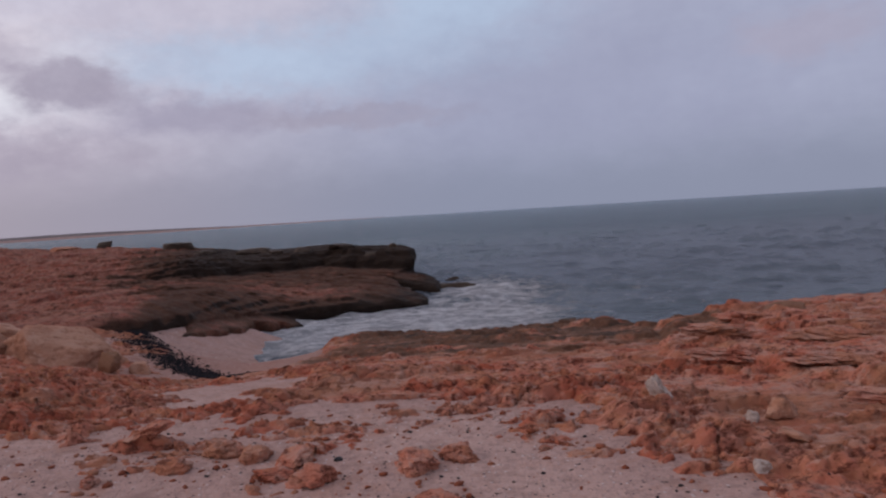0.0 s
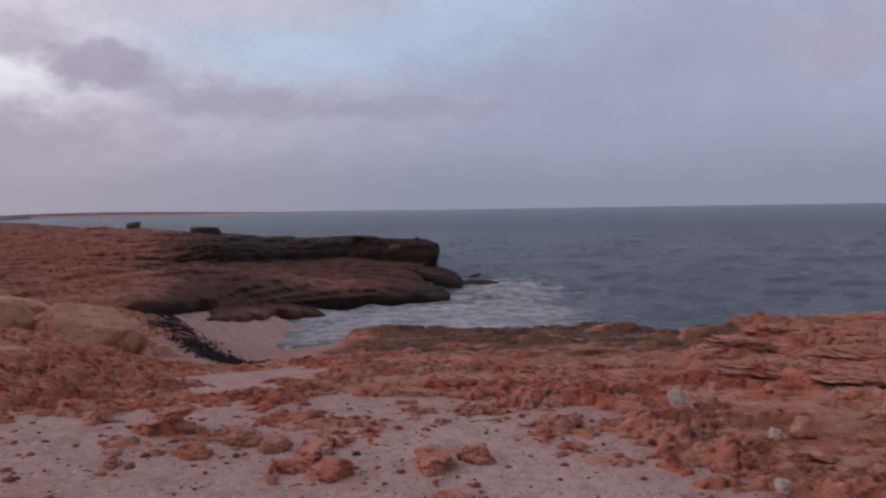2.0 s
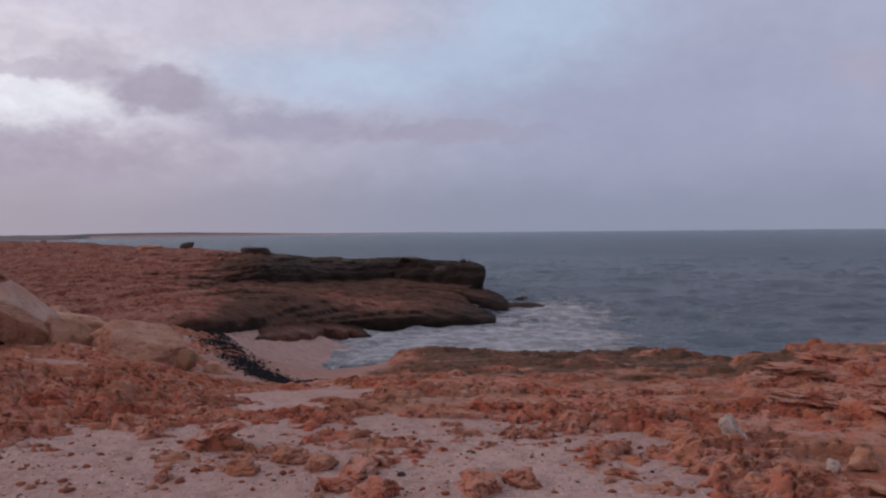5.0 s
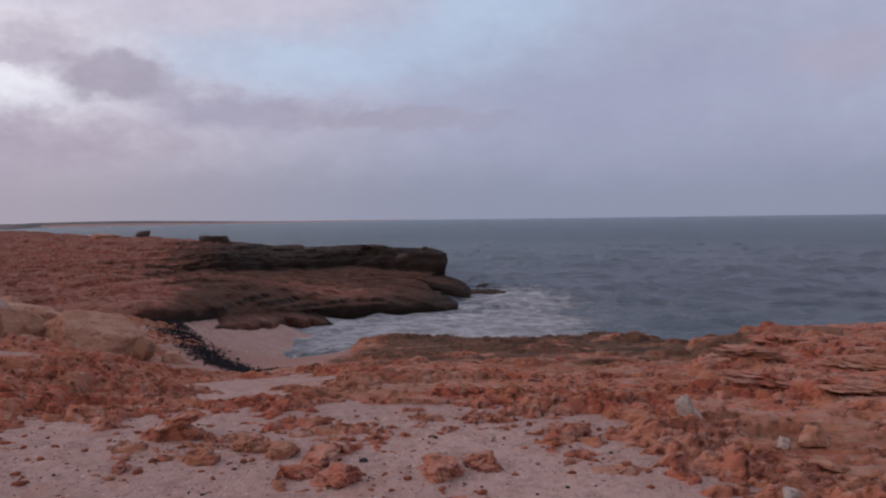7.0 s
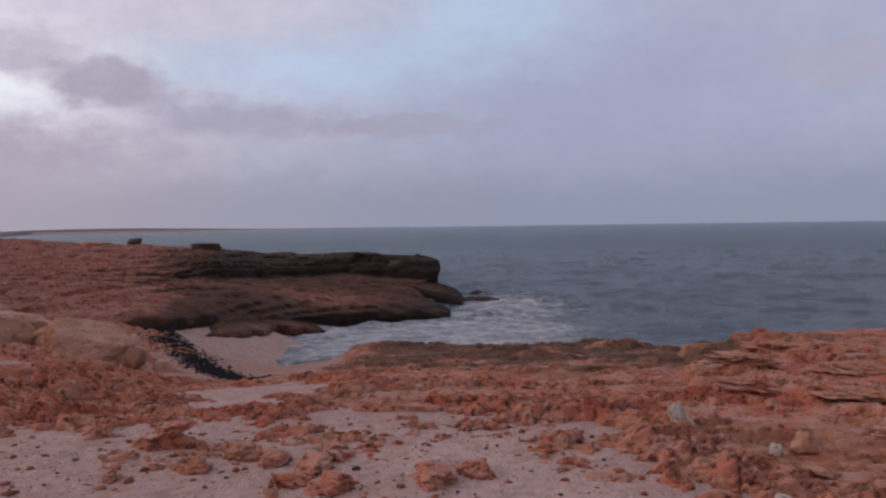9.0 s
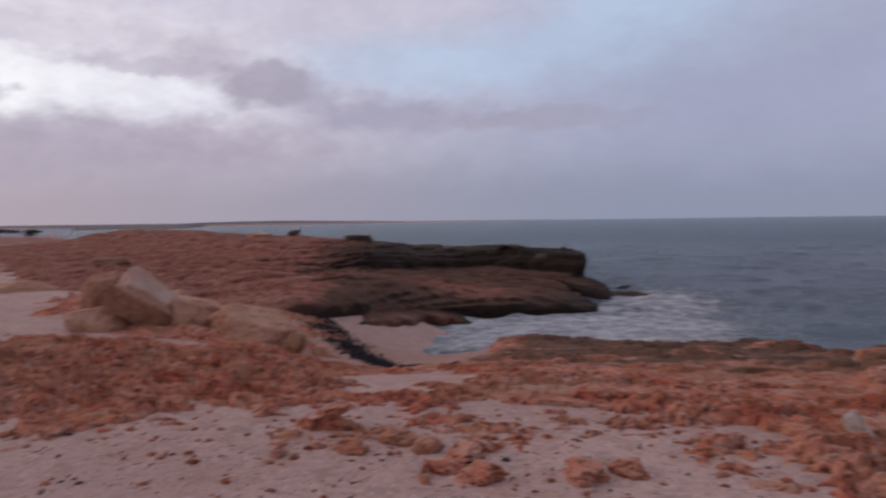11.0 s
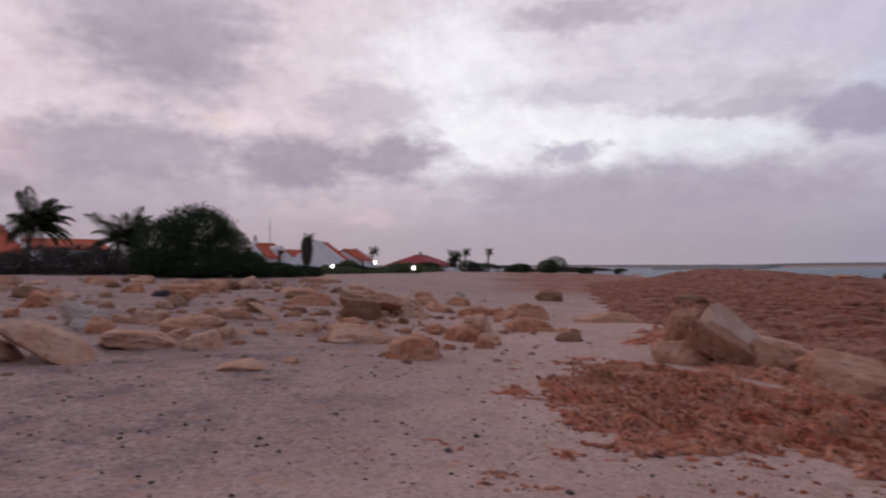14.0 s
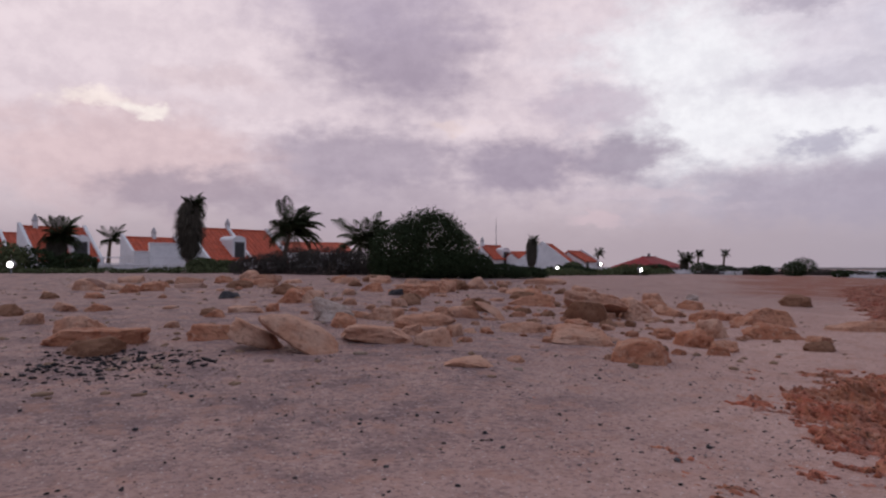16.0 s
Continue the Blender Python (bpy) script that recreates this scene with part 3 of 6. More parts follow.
def head_height(x, y):
    """The headland: a low slab, a middle ledge and an upper cliff, red inland and dark towards the sea."""
    wob = 0.32 * fbm(x / 1.6, y / 1.6, 4, 201) + 0.05 * fbm(x / 0.35, y / 0.35, 2, 211)
    d0, d2, d1 = inside(x, y, HEAD) + wob, inside(x, y, UPPER) + wob + 0.22 * fbm(x / 0.8, y / 0.8, 2, 207), inside(x, y, MIDDLE) + 0.5 * wob
    az, r = np.degrees(np.arctan2(-x, y)), np.hypot(x, y)
    inland = ease(-5.5, -12.5, x + 0.25 * (y - 14))
    d0 = d0 - inland * 1.1 * np.abs(fbm(x / 3.5, y / 1.6, 3, 271))
    # the plateau behind the cliff and its crest
    crest = np.interp(az, [0, 3.5, 6.6, 8.6, 11.9, 15, 18.6, 21, 25, 28, 30.4, 32.4, 35.4, 38, 42.4], [0.36, 0.41, 0.5, 0.6, 0.49, 0.5, 0.64, 0.7, 0.86, 0.86, 1.02, 1.2, 1.24, 1.27, 1.23])
    far = np.interp(az, [3.5, 8.6, 15, 21, 25, 30, 35, 42], [28.8, 31, 33, 37, 42, 48, 52, 54])
    fall = 0.09 * np.maximum(r - far - 1, 0) * ease(34, 28, az)
    # the slab rises from its tip inland
    slab = -0.95 + 0.08 * (-x - 0.5) + 0.045 * (y - 19) + 0.66 * ease(-4.6, -6.6, x) * ease(26, 14, y) - 0.1 * ease(-2.5, -0.5, x)
    slab = np.minimum(slab, 0.42 + 0.007 * (r - 16) + 0.1 * fbm(x / 3, y / 3, 3, 275)) - fall
    flush = base(x, y) + 0.04 + 0.05 * np.maximum(d0, 0)
    slab = slab + ease(26, 33, az) * np.minimum(flush - slab, 0)
    slab = slab + 0.10 * fbm(x / 2.6 + 0.3 * y, y / 1.1, 3, 241) + 0.05 * fbm(x / 0.9, y / 0.35, 3, 243)
    edge = np.interp(d0, [0.0, 0.25, 0.7, 1.6], [0.34, 0.2, 0.08, 0.0])
    low = slab - edge * (1 - 0.4 * inland)
    # thin beds along the front of the slab
    beds = ease(2.4, 0.7, d0) * ease(6.5, 9, az) * ease(22, 17, az) * ease(27, 24, y)
    sway = 0.12 * fbm(x / 2.0, y / 2.0, 2, 249)
    low = (1 - 0.5 * beds) * low + 0.5 * beds * (terrace(low + sway + 5, 0.17, 0.2) - 5 - sway)
    out = np.interp(d0, [-1.2, -0.45, -0.1, 0.04], [0, 0.35, 0.55, 1.0])
    out = -2.2 + out * (low + 2.2)
    # a lower bed that juts out of the slab's foot over the little beach
    apron = 0.07 - 0.5 - 0.34 * np.clip(x + 6, 0, 9) - 1.5 * ease(-0.5, -0.7, d0 + 0.5 * wob) + 0.04 * fbm(x / 0.9, y / 0.5, 2, 277)
    out = np.maximum(out, apron - 0.5 * (1 - ease(8.5, 12, az) * ease(23, 19, az)))
    top = crest - 0.012 * np.maximum(far - r, 0) - fall - 0.05
    cliff = np.interp(d2, [-0.3, -0.05, 0.1, 0.25, 0.5, 0.62, 1.0, 2.2], [0.0, 0.08, 0.4, 0.55, 0.66, 0.86, 0.95, 1.0])
    slope = ease(-0.5, 6.0, d2)
    cliff = cliff + (slope - cliff) * ease(19, 26, az)
    z = out + cliff * np.maximum(top - out, 0)
    z = np.where(d2 > 1.5, np.minimum(z, np.maximum(top + 0.02, -2.2)), z)
    # ledges before the cliff that step down to the tip
    mid = np.interp(az, [0, 0.8, 4, 10, 14], [-1.02, -0.8, -0.4, -0.12, -0.05]) + 0.05 * fbm(x / 1.2, y / 0.5, 3, 247)
    mid = mid - np.interp(d1, [0, 0.15, 0.5, 1.3], [0.3, 0.16, 0.07, 0.0])
    z = np.maximum(z, np.where(d1 > 0, mid, -2.2 + np.interp(d1, [-0.5, 0], [0, 1.0]) * (mid + 2.2)))
    f1, f2, v = cells(x / 0.55 + 0.4 * fbm(x, y, 2, 7), y / 0.45 + 0.4 * fbm(x, y, 2, 9), 221)
    rough = 0.16 * ease(0, 0.25, f2 - f1) * (v - 0.45) * (0.12 + 0.88 * ease(-7, -10, x)) + 0.08 * np.abs(fbm(x / 0.7, y / 0.6, 4, 231, 0.6)) * (0.4 + 0.6 * inland)
    z = z + rough * ease(-0.6, 0.4, d0) * (0.35 + 0.65 * np.maximum(ease(0.5, 1.4, d0), inland))
    # broken blocks along the cliff's edge
    f1, f2, v = cells(x / 0.9 + 0.3 * fbm(x, y, 2, 17), y / 0.7, 261)
    z = z + 0.2 * ease(0.0, 0.2, f2 - f1) * (v - 0.6) * ease(0.2, 0.6, d2) * ease(3.4, 1.2, d2) * ease(-16, -9, x)
    # low red steps across the inland rock
    tilt = 0.25 * fbm(x / 3.4, y / 2.4, 3, 245)
    steps = 0.55 * ease(15, 20, az) * ease(0.8, 2.0, d0)
    z = (1 - steps) * z + steps * (terrace(z + tilt + 5, 0.16, 0.14) - 5 - tilt)
    return z + 0.04 * fbm(x / 0.3, y / 0.2, 3, 251, 0.6) * (0.2 + 0.8 * ease(0.2, 0.8, np.abs(d0))) + 0.04 * fbm(x / 1.9, y / 0.55, 3, 255, 0.6)


def lean(z, n, amount):
    """How far each point hangs out over the ground before it: the higher it stands over its surroundings, the more."""
    total = z
    for axis in (0, 1):
        pad = np.concatenate([np.repeat(np.take(total, [0], axis), n + 1, axis), total, np.repeat(np.take(total, [-1], axis), n, axis)], axis)
        run = np.cumsum(pad, axis)
        size = run.shape[axis]
        total = (np.take(run, range(2 * n + 1, size), axis) - np.take(run, range(0, size - 2 * n - 1), axis)) / (2 * n + 1)
    return amount * np.clip(z - total, -0.3, 0.3)


def ground_at(x, y):
    """The height of the uppermost of sand, shelf and headland."""
    p, q = np.array([float(x)]), np.array([float(y)])
    z = sand_height(p, q)
    if -11.8 < x < 8 and 2.1 < y < 17:
        z = np.maximum(z, rock_height(p, q))
    if -45 < x < 3 and 11 < y < 62:
        z = np.maximum(z, head_height(p, q))
    return float(z[0])


# ---- the land and the sea ----
def sheet(name, x, y, z, mat, keep=None, wrap=False, attributes=None, smooth=True):
    """A mesh of four-sided faces from grids of x, y and z; keep drops vertices that stay out of sight."""
    rows, cols = x.shape
    index = np.arange(rows * cols).reshape(rows, cols)
    a, b, c, d = index[:-1, :-1], index[:-1, 1:], index[1:, 1:], index[1:, :-1]
    if wrap:
        nxt = np.roll(index, -1, 1)
        a, b, c, d = index[:-1], nxt[:-1], nxt[1:], index[1:]
    quads = np.stack([a, b, c, d], -1).reshape(-1, 4)
    if keep is not None:
        quads = quads[keep.ravel()[quads].any(1)]
    used = np.zeros(rows * cols, bool)
    used[quads.ravel()] = True
    renumber = np.cumsum(used) - 1
    quads = renumber[quads]
    points = np.stack([x.ravel(), y.ravel(), z.ravel()], -1)[used]
    me = bpy.data.meshes.new(name)
    me.vertices.add(len(points))
    me.vertices.foreach_set("co", points.astype(np.float32).ravel())
    me.loops.add(quads.size)
    me.loops.foreach_set("vertex_index", quads.astype(np.int32).ravel())
    me.polygons.add(len(quads))
    me.polygons.foreach_set("loop_start", np.arange(0, quads.size, 4, dtype=np.int32))
    me.polygons.foreach_set("use_smooth", np.full(len(quads), smooth))
    me.update(calc_edges=True)
    for key, values in (attributes or {}).items():
        layer = me.attributes.new(key, "FLOAT", "POINT")
        layer.data.foreach_set("value", values.ravel()[used].astype(np.float32))
    me.materials.append(mat)
    return new(name, me)


def fan(low, high, rows, start, end, cols):
    radius, angle = np.geomspace(low, high, rows), np.radians(np.linspace(start, end, cols))
    r, a = np.meshgrid(radius, angle, indexing="ij")
    return -r * np.sin(a), r * np.cos(a)


def shelf_wet(x, y, z):
    """How dark the spray has stained the shelf: in patches, more towards its rim."""
    knob = 0.35 * np.exp(-(((x + 1.75) / 0.8) ** 2 + ((y - 14.0) / 0.8) ** 2))
    patches = 0.6 + 0.6 * fbm(x / 0.9, y / 0.45, 4, 309, 0.6)
    band = ease(8.0, 10.8, y + 0.15 * x + 1.6 * fbm(x / 1.2, y / 0.8, 3, 305)) * ease(4.4, 3.2, x) * ease(-2.6, -1.2, x - 0.25 * (y - 12))
    return knob + patches * band + 0.4 * ease(-0.75, -1.05, z)


def build_land():
    # the beach, one sheet to the horizon
    x, y = fan(0.02, 4800, 520, -180, 180 - 0.5, 720)
    far = np.hypot(x, y)
    z = sand_height(np.clip(x, -400, 400), np.clip(y, -400, 400))
    z = np.where(far > 300, np.minimum(z, 3.0), z)
    rubble = ease(2.2, 8, -x + 1.6 * grain(x / 2, y / 2, 4)) * ease(8.5, 2.5, y + 0.45 * (x + 10))
    rubble = np.maximum(rubble, 0.55 * ease(14, 30, -x))
    bearing = np.degrees(np.arctan2(-x, y))
    earth = ease(34, 46, far) * ease(54, 49, bearing + 3 * grain(x / 9, y / 9, 14)) * ease(20, 36, bearing) * ease(140, 110, far)
    earth = np.maximum(earth, 0.55 * np.exp(-(((x + 3.6) / 2.6) ** 2 + ((y - 11.8) / 3.0) ** 2)))
    tagged(sheet("ground", x, y, z, SAND, wrap=True, attributes={"rubble": rubble, "earth": earth}), "pale pinkish shell sand strewn with coral rubble", "beach", kind="structure")
    # the red shelf in front
    gx, gy = np.meshgrid(np.arange(-11.4, 7.6, 0.02), np.arange(2.1, 9.2, 0.02))
    z = rock_height(gx, gy)
    wet_shade = shelf_wet(gx, gy, z)
    seen = z > sand_height(gx, gy) - 0.03
    part_a = sheet("rock_shelf", gx, gy - lean(z, 9, 0.6), z, RED, keep=seen, attributes={"wet_shade": wet_shade})
    tagged(part_a, "jagged red-orange limestone shelf with sand in its hollows", "rock shelf", kind="structure")
    gx, gy = np.meshgrid(np.arange(-11.8, 7.6, 0.036), np.arange(9.15, 17.0, 0.036))
    z = rock_height(gx, gy) + 0.02 * fbm(gx / 0.16, gy / 0.1, 2, 307)
    wet_shade = shelf_wet(gx, gy, z)
    seen = (z > sand_height(gx, gy) - 0.03) & (z > SEA - 0.5)
    tagged(sheet("shelf_edge", gx, gy - lean(z, 6, 0.5), z, RED, keep=seen, attributes={"wet_shade": wet_shade}), "wet dark outer edge of the red limestone shelf", "rock shelf", kind="structure")
    # the headland
    ax, ay = np.r_[np.arange(-44, -17, 0.13), np.arange(-17, 2.4, 0.048)], np.r_[np.arange(11.8, 30, 0.048), np.arange(30, 60, 0.13)]
    gx, gy = np.meshgrid(ax, ay)
    z = head_height(gx, gy)
    az, r = np.degrees(np.arctan2(-gx, gy)), np.hypot(gx, gy)
    seaward = ease(30, 18, az + 6.0 * fbm(gx / 3, gy / 3, 3, 301) + 0.4 * np.maximum(r - 26, 0))
    steep = np.hypot(*np.gradient(z, ay, ax))
    face = ease(0.5, 1.4, steep)
    high = inside(gx, gy, UPPER)
    cliff = ease(-0.5, 0.1, high) * ease(24, 17, az)
    # red top of the slab, lightened in colour where it looks lit
    ruddy_lit = np.exp(-(((gx + 4.6) / 2.2) ** 2 + ((gy - 22.0) / 1.3) ** 2)) * (1 - face)
    # sea stain, plus overhang shade painted on steep faces, cliff and foot
    wet_shade = seaward * (0.49 + 0.26 * face + 0.55 * cliff - 0.26 * ruddy_lit) + 0.3 * ease(0.25, -0.25, z) * ease(29, 22, az) * ease(19, 23, az) + 0.3 * face * ease(0.6, 0.0, z) * ease(32, 24, az) + 0.45 * ease(-0.6, -0.9, z)
    apron = ease(0.1, -0.3, inside(gx, gy, HEAD)) * ease(11, 12.5, az) * ease(20, 19, az) * ease(20.5, 19.5, r)
    wet_shade = wet_shade - apron * (wet_shade - 0.4)
    seen = (z > sand_height(gx, gy) - 0.05) & (z > SEA - 0.6)
    # the lips of the slab and of the cliff hang out over their hollowed feet
    over = lean(z, 10, 0.8) * seaward
    ring = inside(gx, gy, HEAD)
    ny, nx = np.gradient(ring, ay, ax)
    lip = (0.3 * ease(-0.15, 0.3, ring) * ease(2.2, 0.5, ring) + 0.3 * ease(-0.1, 0.5, high) * ease(2.4, 1.0, high)) * ease(-13, -8.5, gx) * ease(34, 30, gy)
    lip = lip * (1 + 0.7 * fbm(gx / 1.5, gy / 1.5, 3, 311))
    tagged(sheet("headland", gx + 0.3 * over - nx * lip, gy - over - ny * lip, z, CAPE, keep=seen, attributes={"wet_shade": wet_shade}), "low rocky headland, red inland and dark brown over the sea", "headland", kind="structure")


def build_sea():
    x, y = fan(11.5, 4900, 760, -50, 62, 620)
    r = np.hypot(x, y)
    tall = np.interp(r, [11, 16, 24, 40, 100, 400, 900], [0.06, 0.09, 0.13, 0.15, 0.12, 0.09, 0.0])
    swell = 0.6 * grain(x / 11 + 0.8 * grain(x / 25, y / 25, 3), y / 6, 400) + 0.7 * grain(x / 4.2 + 0.8 * grain(x / 9, y / 9, 2), y / 2.6, 401) + 0.8 * grain(x / 1.7 + 0.6 * grain(x / 3, y / 3, 6), y / 1.3, 402) + 0.8 * grain(x / 0.8, y / 0.65, 403)
    z = SEA + tall * (swell + 0.5 * np.abs(swell))
    shore = -inside(x, y, HEAD)
    mouth = np.exp(-(((x + 1.0) / 4.0) ** 4 + ((y - 18.6) / 3.0) ** 4)) * ease(23.5, 21.5, y + 0.5 * x)
    tip = np.exp(-(((x - 1.2) / 2.0) ** 2 + ((y - 25.5) / 5.5) ** 2))
    lap = ease(0.9, 0.1, np.abs(shore)) * ease(34, 28, y)
    line = np.exp(-((y - 17.0 - 0.1 * x + 0.5 * grain(x / 2, y / 2, 411)) / 0.6) ** 2) * ease(4.2, 2.4, x) * ease(-4.5, -2.5, x)
    cove = ease(-1.6, -2.8, x) * ease(20.5, 18.0, y)
    wide = np.exp(-(((x - 3.5) / 5.0) ** 2 + ((y - 24.0) / 8.0) ** 2))
    foam = np.clip(0.84 * mouth + 0.78 * tip + 0.24 * wide + 0.3 * line + 0.4 * cove + 0.45 * lap, 0, 1)
    shallow = ease(0.4, 0.02, SEA - sand_height(x, y)) * ease(21, 19, y) * ease(0, -2, x)
    foam = np.maximum(foam, 0.7 * shallow)
    z = z + 0.10 * line + 0.05 * foam * np.abs(grain(x / 0.5, y / 0.4, 421))
    tagged(sheet("water", x, y, z, WATER, attributes={"foam": foam, "farness": ease(25, 140, r)}), "slate-blue sea with low waves and foam at the rocks", "sea", kind="structure")
    # the far shore, low on the horizon
    a = np.radians(np.linspace(14, 62, 300))[None, :]
    up = np.linspace(0, 1, 7)[:, None]
    reach = np.interp(np.degrees(a), [14, 28, 33, 62], [1500, 1150, 430, 380]) + 0 * up
    crest = np.interp(np.degrees(a), [14, 24, 28, 33, 62], [0.5, 5.0, 4.6, 1.75, 1.7]) * (1 + 0.22 * grain(np.degrees(a) / 5, a * 0, 431) + 0.1 * grain(np.degrees(a) / 0.8, a * 0, 432)) + 0.1
    depth = reach + 160 * up
    z = SEA - 1.0 + (crest + 2.2) * np.sin(up * np.pi * 0.5)
    tagged(sheet("far_coast", -depth * np.sin(a), depth * np.cos(a), z, HILL), "low brown coast far along the horizon", "coast", kind="structure")


build_land()
build_sea()


# ---- stones ----
def link(name, bm, mat, parent=None, smooth=False):
    me = bpy.data.meshes.new(name)
    bm.to_mesh(me)
    bm.free()
    me.materials.append(mat)
    if smooth:
        me.polygons.foreach_set("use_smooth", np.full(len(me.polygons), True))
    ob = new(name, me)
    ob.parent = parent
    return ob


def part(name, bm, mat, parent, label=""):
    """One mesh under a thing or under a part of it."""
    return tagged(link(name, bm, mat, parent), label)


def stone_shape(seed, wide, deep, tall, detail=4, blunt=0.3, rough=0.05, planes=None):
    """A block split along flat planes and weathered, narrower above, standing on z = 0."""
    rng = np.random.RandomState(seed)
    bm = bmesh.new()
    bmesh.ops.create_icosphere(bm, subdivisions=detail, radius=1)
    ways = np.array([v.co[:] for v in bm.verts])
    normals = np.array([(1, 0, 0.25), (-1, 0, 0.2), (0, 1, 0.2), (0, -1, 0.3), (0, 0, 1), (0, 0, -1)], float) + rng.normal(0, 0.2, (6, 3))
    more = rng.normal(0, 1, (10, 3)) * (1, 1, 0.6) + (0, 0, 0.25)
    normals = np.concatenate([normals, more])
    normals /= np.linalg.norm(normals, axis=1)[:, None]
    reach = np.r_[rng.uniform(0.7, 0.95, 6), rng.uniform(0.78, 1.15, 10)]
    if planes:
        # split faces given one by one, with a few worn corners
        normals = np.concatenate([np.array([q[:3] for q in planes], float), more[:6]])
        normals /= np.linalg.norm(normals, axis=1)[:, None]
        reach = np.r_[[q[3] for q in planes], rng.uniform(0.95, 1.2, 6)]
    power = 12 + 34 * (1 - blunt)
    dots = np.maximum(ways @ normals.T, 1e-3) / reach
    top = dots.max(1, keepdims=True)
    radius = 1 / (top[:, 0] * ((dots / top) ** power).sum(1) ** (1 / power))
    points = ways * radius[:, None]
    shift = rng.uniform(-50, 50, 3)
    for p in points:
        q = Vector(p) + Vector(shift)
        p *= 1 + rough * (1.8 * noise.noise(q * 1.4) + 1.1 * noise.noise(q * 3.7) + 0.7 * noise.noise(q * 8.0) - 1.2 * abs(noise.noise(q * 2.3)) + 0.5 * noise.noise(q * 17.0))
    low, high = points.min(0), points.max(0)
    points = (points - (low + high) / 2) / (high - low) * (wide, deep, tall)
    points[:, 2] += tall / 2
    for v, p in zip(bm.verts, points):
        v.co = p
    return bm


FIELD = "blocks strewn over the beach"


def rock(name, label, x, y, wide, deep, tall, mat, seed, rz=0.0, rx=0.0, ry=0.0, sink=0.16, group="", detail=4, blunt=0.3, rough=0.07, planes=None):
    if group == FIELD and sink >= 0:
        # weathered in: the lower third lies under the sand
        tall, sink = 1.35 * tall, 0.3 + 0.7 * sink
    ob = link(name, stone_shape(seed, wide, deep, tall, detail, blunt, rough, planes), mat, smooth=True)
    ob.data.set_sharp_from_angle(angle=radians(38 if blunt < 0.95 else 80))
    ob.matrix_world = pose(x, y, ground_at(x, y) - sink * tall, rx, ry, rz)
    return tagged(ob, label, "rock" if wide > 0.35 else "stone", group)


PILE = "boulders heaped by the cove"
LOAF = [(0.25, -0.3, 1, 0.55), (0.1, -1, 0.75, 0.78), (1, 0.1, 0.6, 0.85), (-1, -0.3, 0.25, 0.85), (0, 1, 0.2, 0.8), (0, 0, -1, 0.7), (0.7, -0.8, 0.1, 0.92)]
SLAB = [(0.05, -0.05, 1, 0.62), (-0.05, 0.05, -1, 0.62), (1, 0.15, 0.1, 0.85), (-1, 0.2, -0.1, 0.85), (0.1, 1, 0.05, 0.75), (0.1, -1, -0.1, 0.75), (0.7, -0.7, 0.2, 0.95)]
# the heap beside the cove; local x runs along the picture, so each is turned to face the path
rock("boulder", "broad golden limestone boulder with a flat pale top", -5.72, 10.65, 1.95, 1.2, 0.68, GOLD, 11, 29, 4, 8, 0.3, PILE, 5, 0.35, 0.06, LOAF)
rock("boulder", "angular brown limestone boulder with a shaded foot", -6.78, 10.5, 1.05, 0.9, 0.7, UMBER, 12, 33, 0, 3, 0.3, PILE, 5, 0.35, 0.07, LOAF)
rock("flat_rock", "tilted brown limestone slab leaning on the heap", -7.45, 10.2, 1.5, 0.45, 0.46, UMBER, 13, 36, 10, 30, -0.1, PILE, 4, 0.15, 0.04, SLAB)
rock("flat_rock", "pale limestone slab tilted up on the heap", -7.9, 10.95, 1.15, 0.6, 0.32, PALE_TAN, 14, 36, 26, 40, -1.05, PILE, 4, 0.15, 0.04, SLAB)
rock("flat_rock", "low pale slab wedged behind the heap", -7.25, 11.6, 1.1, 0.6, 0.4, TAN, 63, 33, 10, 8, 0.0, PILE, 4, 0.2, 0.06)
rock("boulder", "half-buried pale tan stone under the slabs", -7.95, 9.95, 0.95, 0.6, 0.6, TAN, 15, 36, 0, -14, 0.3, PILE, 4, 0.2)
rock("boulder", "brown limestone block behind the slabs", -9.15, 11.3, 0.7, 0.6, 0.9, UMBER, 16, 30, 0, 8, 0.12, PILE)
rock("boulder", "weathered tan block with a dark cleft", -8.3, 12.2, 0.9, 0.6, 0.5, TAN, 17, 12, 0, 0, 0.2, PILE)
rock("stone", "dark reddish stone at the foot of the heap", -4.85, 10.3, 0.34, 0.34, 0.36, BROWN, 18, 0, 0, 0, 0.15, PILE)
rock("stone", "small pale stone beside the seaweed", -4.55, 10.6, 0.3, 0.26, 0.2, TAN, 19, 25, 0, 0, 0.15, PILE)
rock("stone", "small grey-tan stone wedged in the heap", -6.0, 10.9, 0.4, 0.3, 0.3, PALE_STONE, 20, 60, 0, 0, 0.15, PILE)
# the beach field
rock("flat_rock", "large tilted pale tan limestone slab", -12.25, 1.1, 1.65, 1.15, 0.42, TAN, 21, 86, 8, 19, -0.12, FIELD, 4, 0.15, 0.06)
rock("flat_rock", "tan slab leaning beside a larger one", -12.6, 0.35, 1.0, 0.75, 0.34, TAN, 22, 80, 0, 24, -0.1, FIELD, 4, 0.2, 0.06)
rock("boulder", "low ochre block half sunk in rubble", -13.9, -0.25, 1.05, 0.7, 0.34, OCHRE, 23, 88, 0, 0, 0.2, FIELD)
rock("boulder", "chalky white coral block", -16.6, 2.15, 1.15, 0.7, 0.55, CORAL, 24, 84, 0, 10, 0.12, FIELD, 5, 0.6, 0.16)
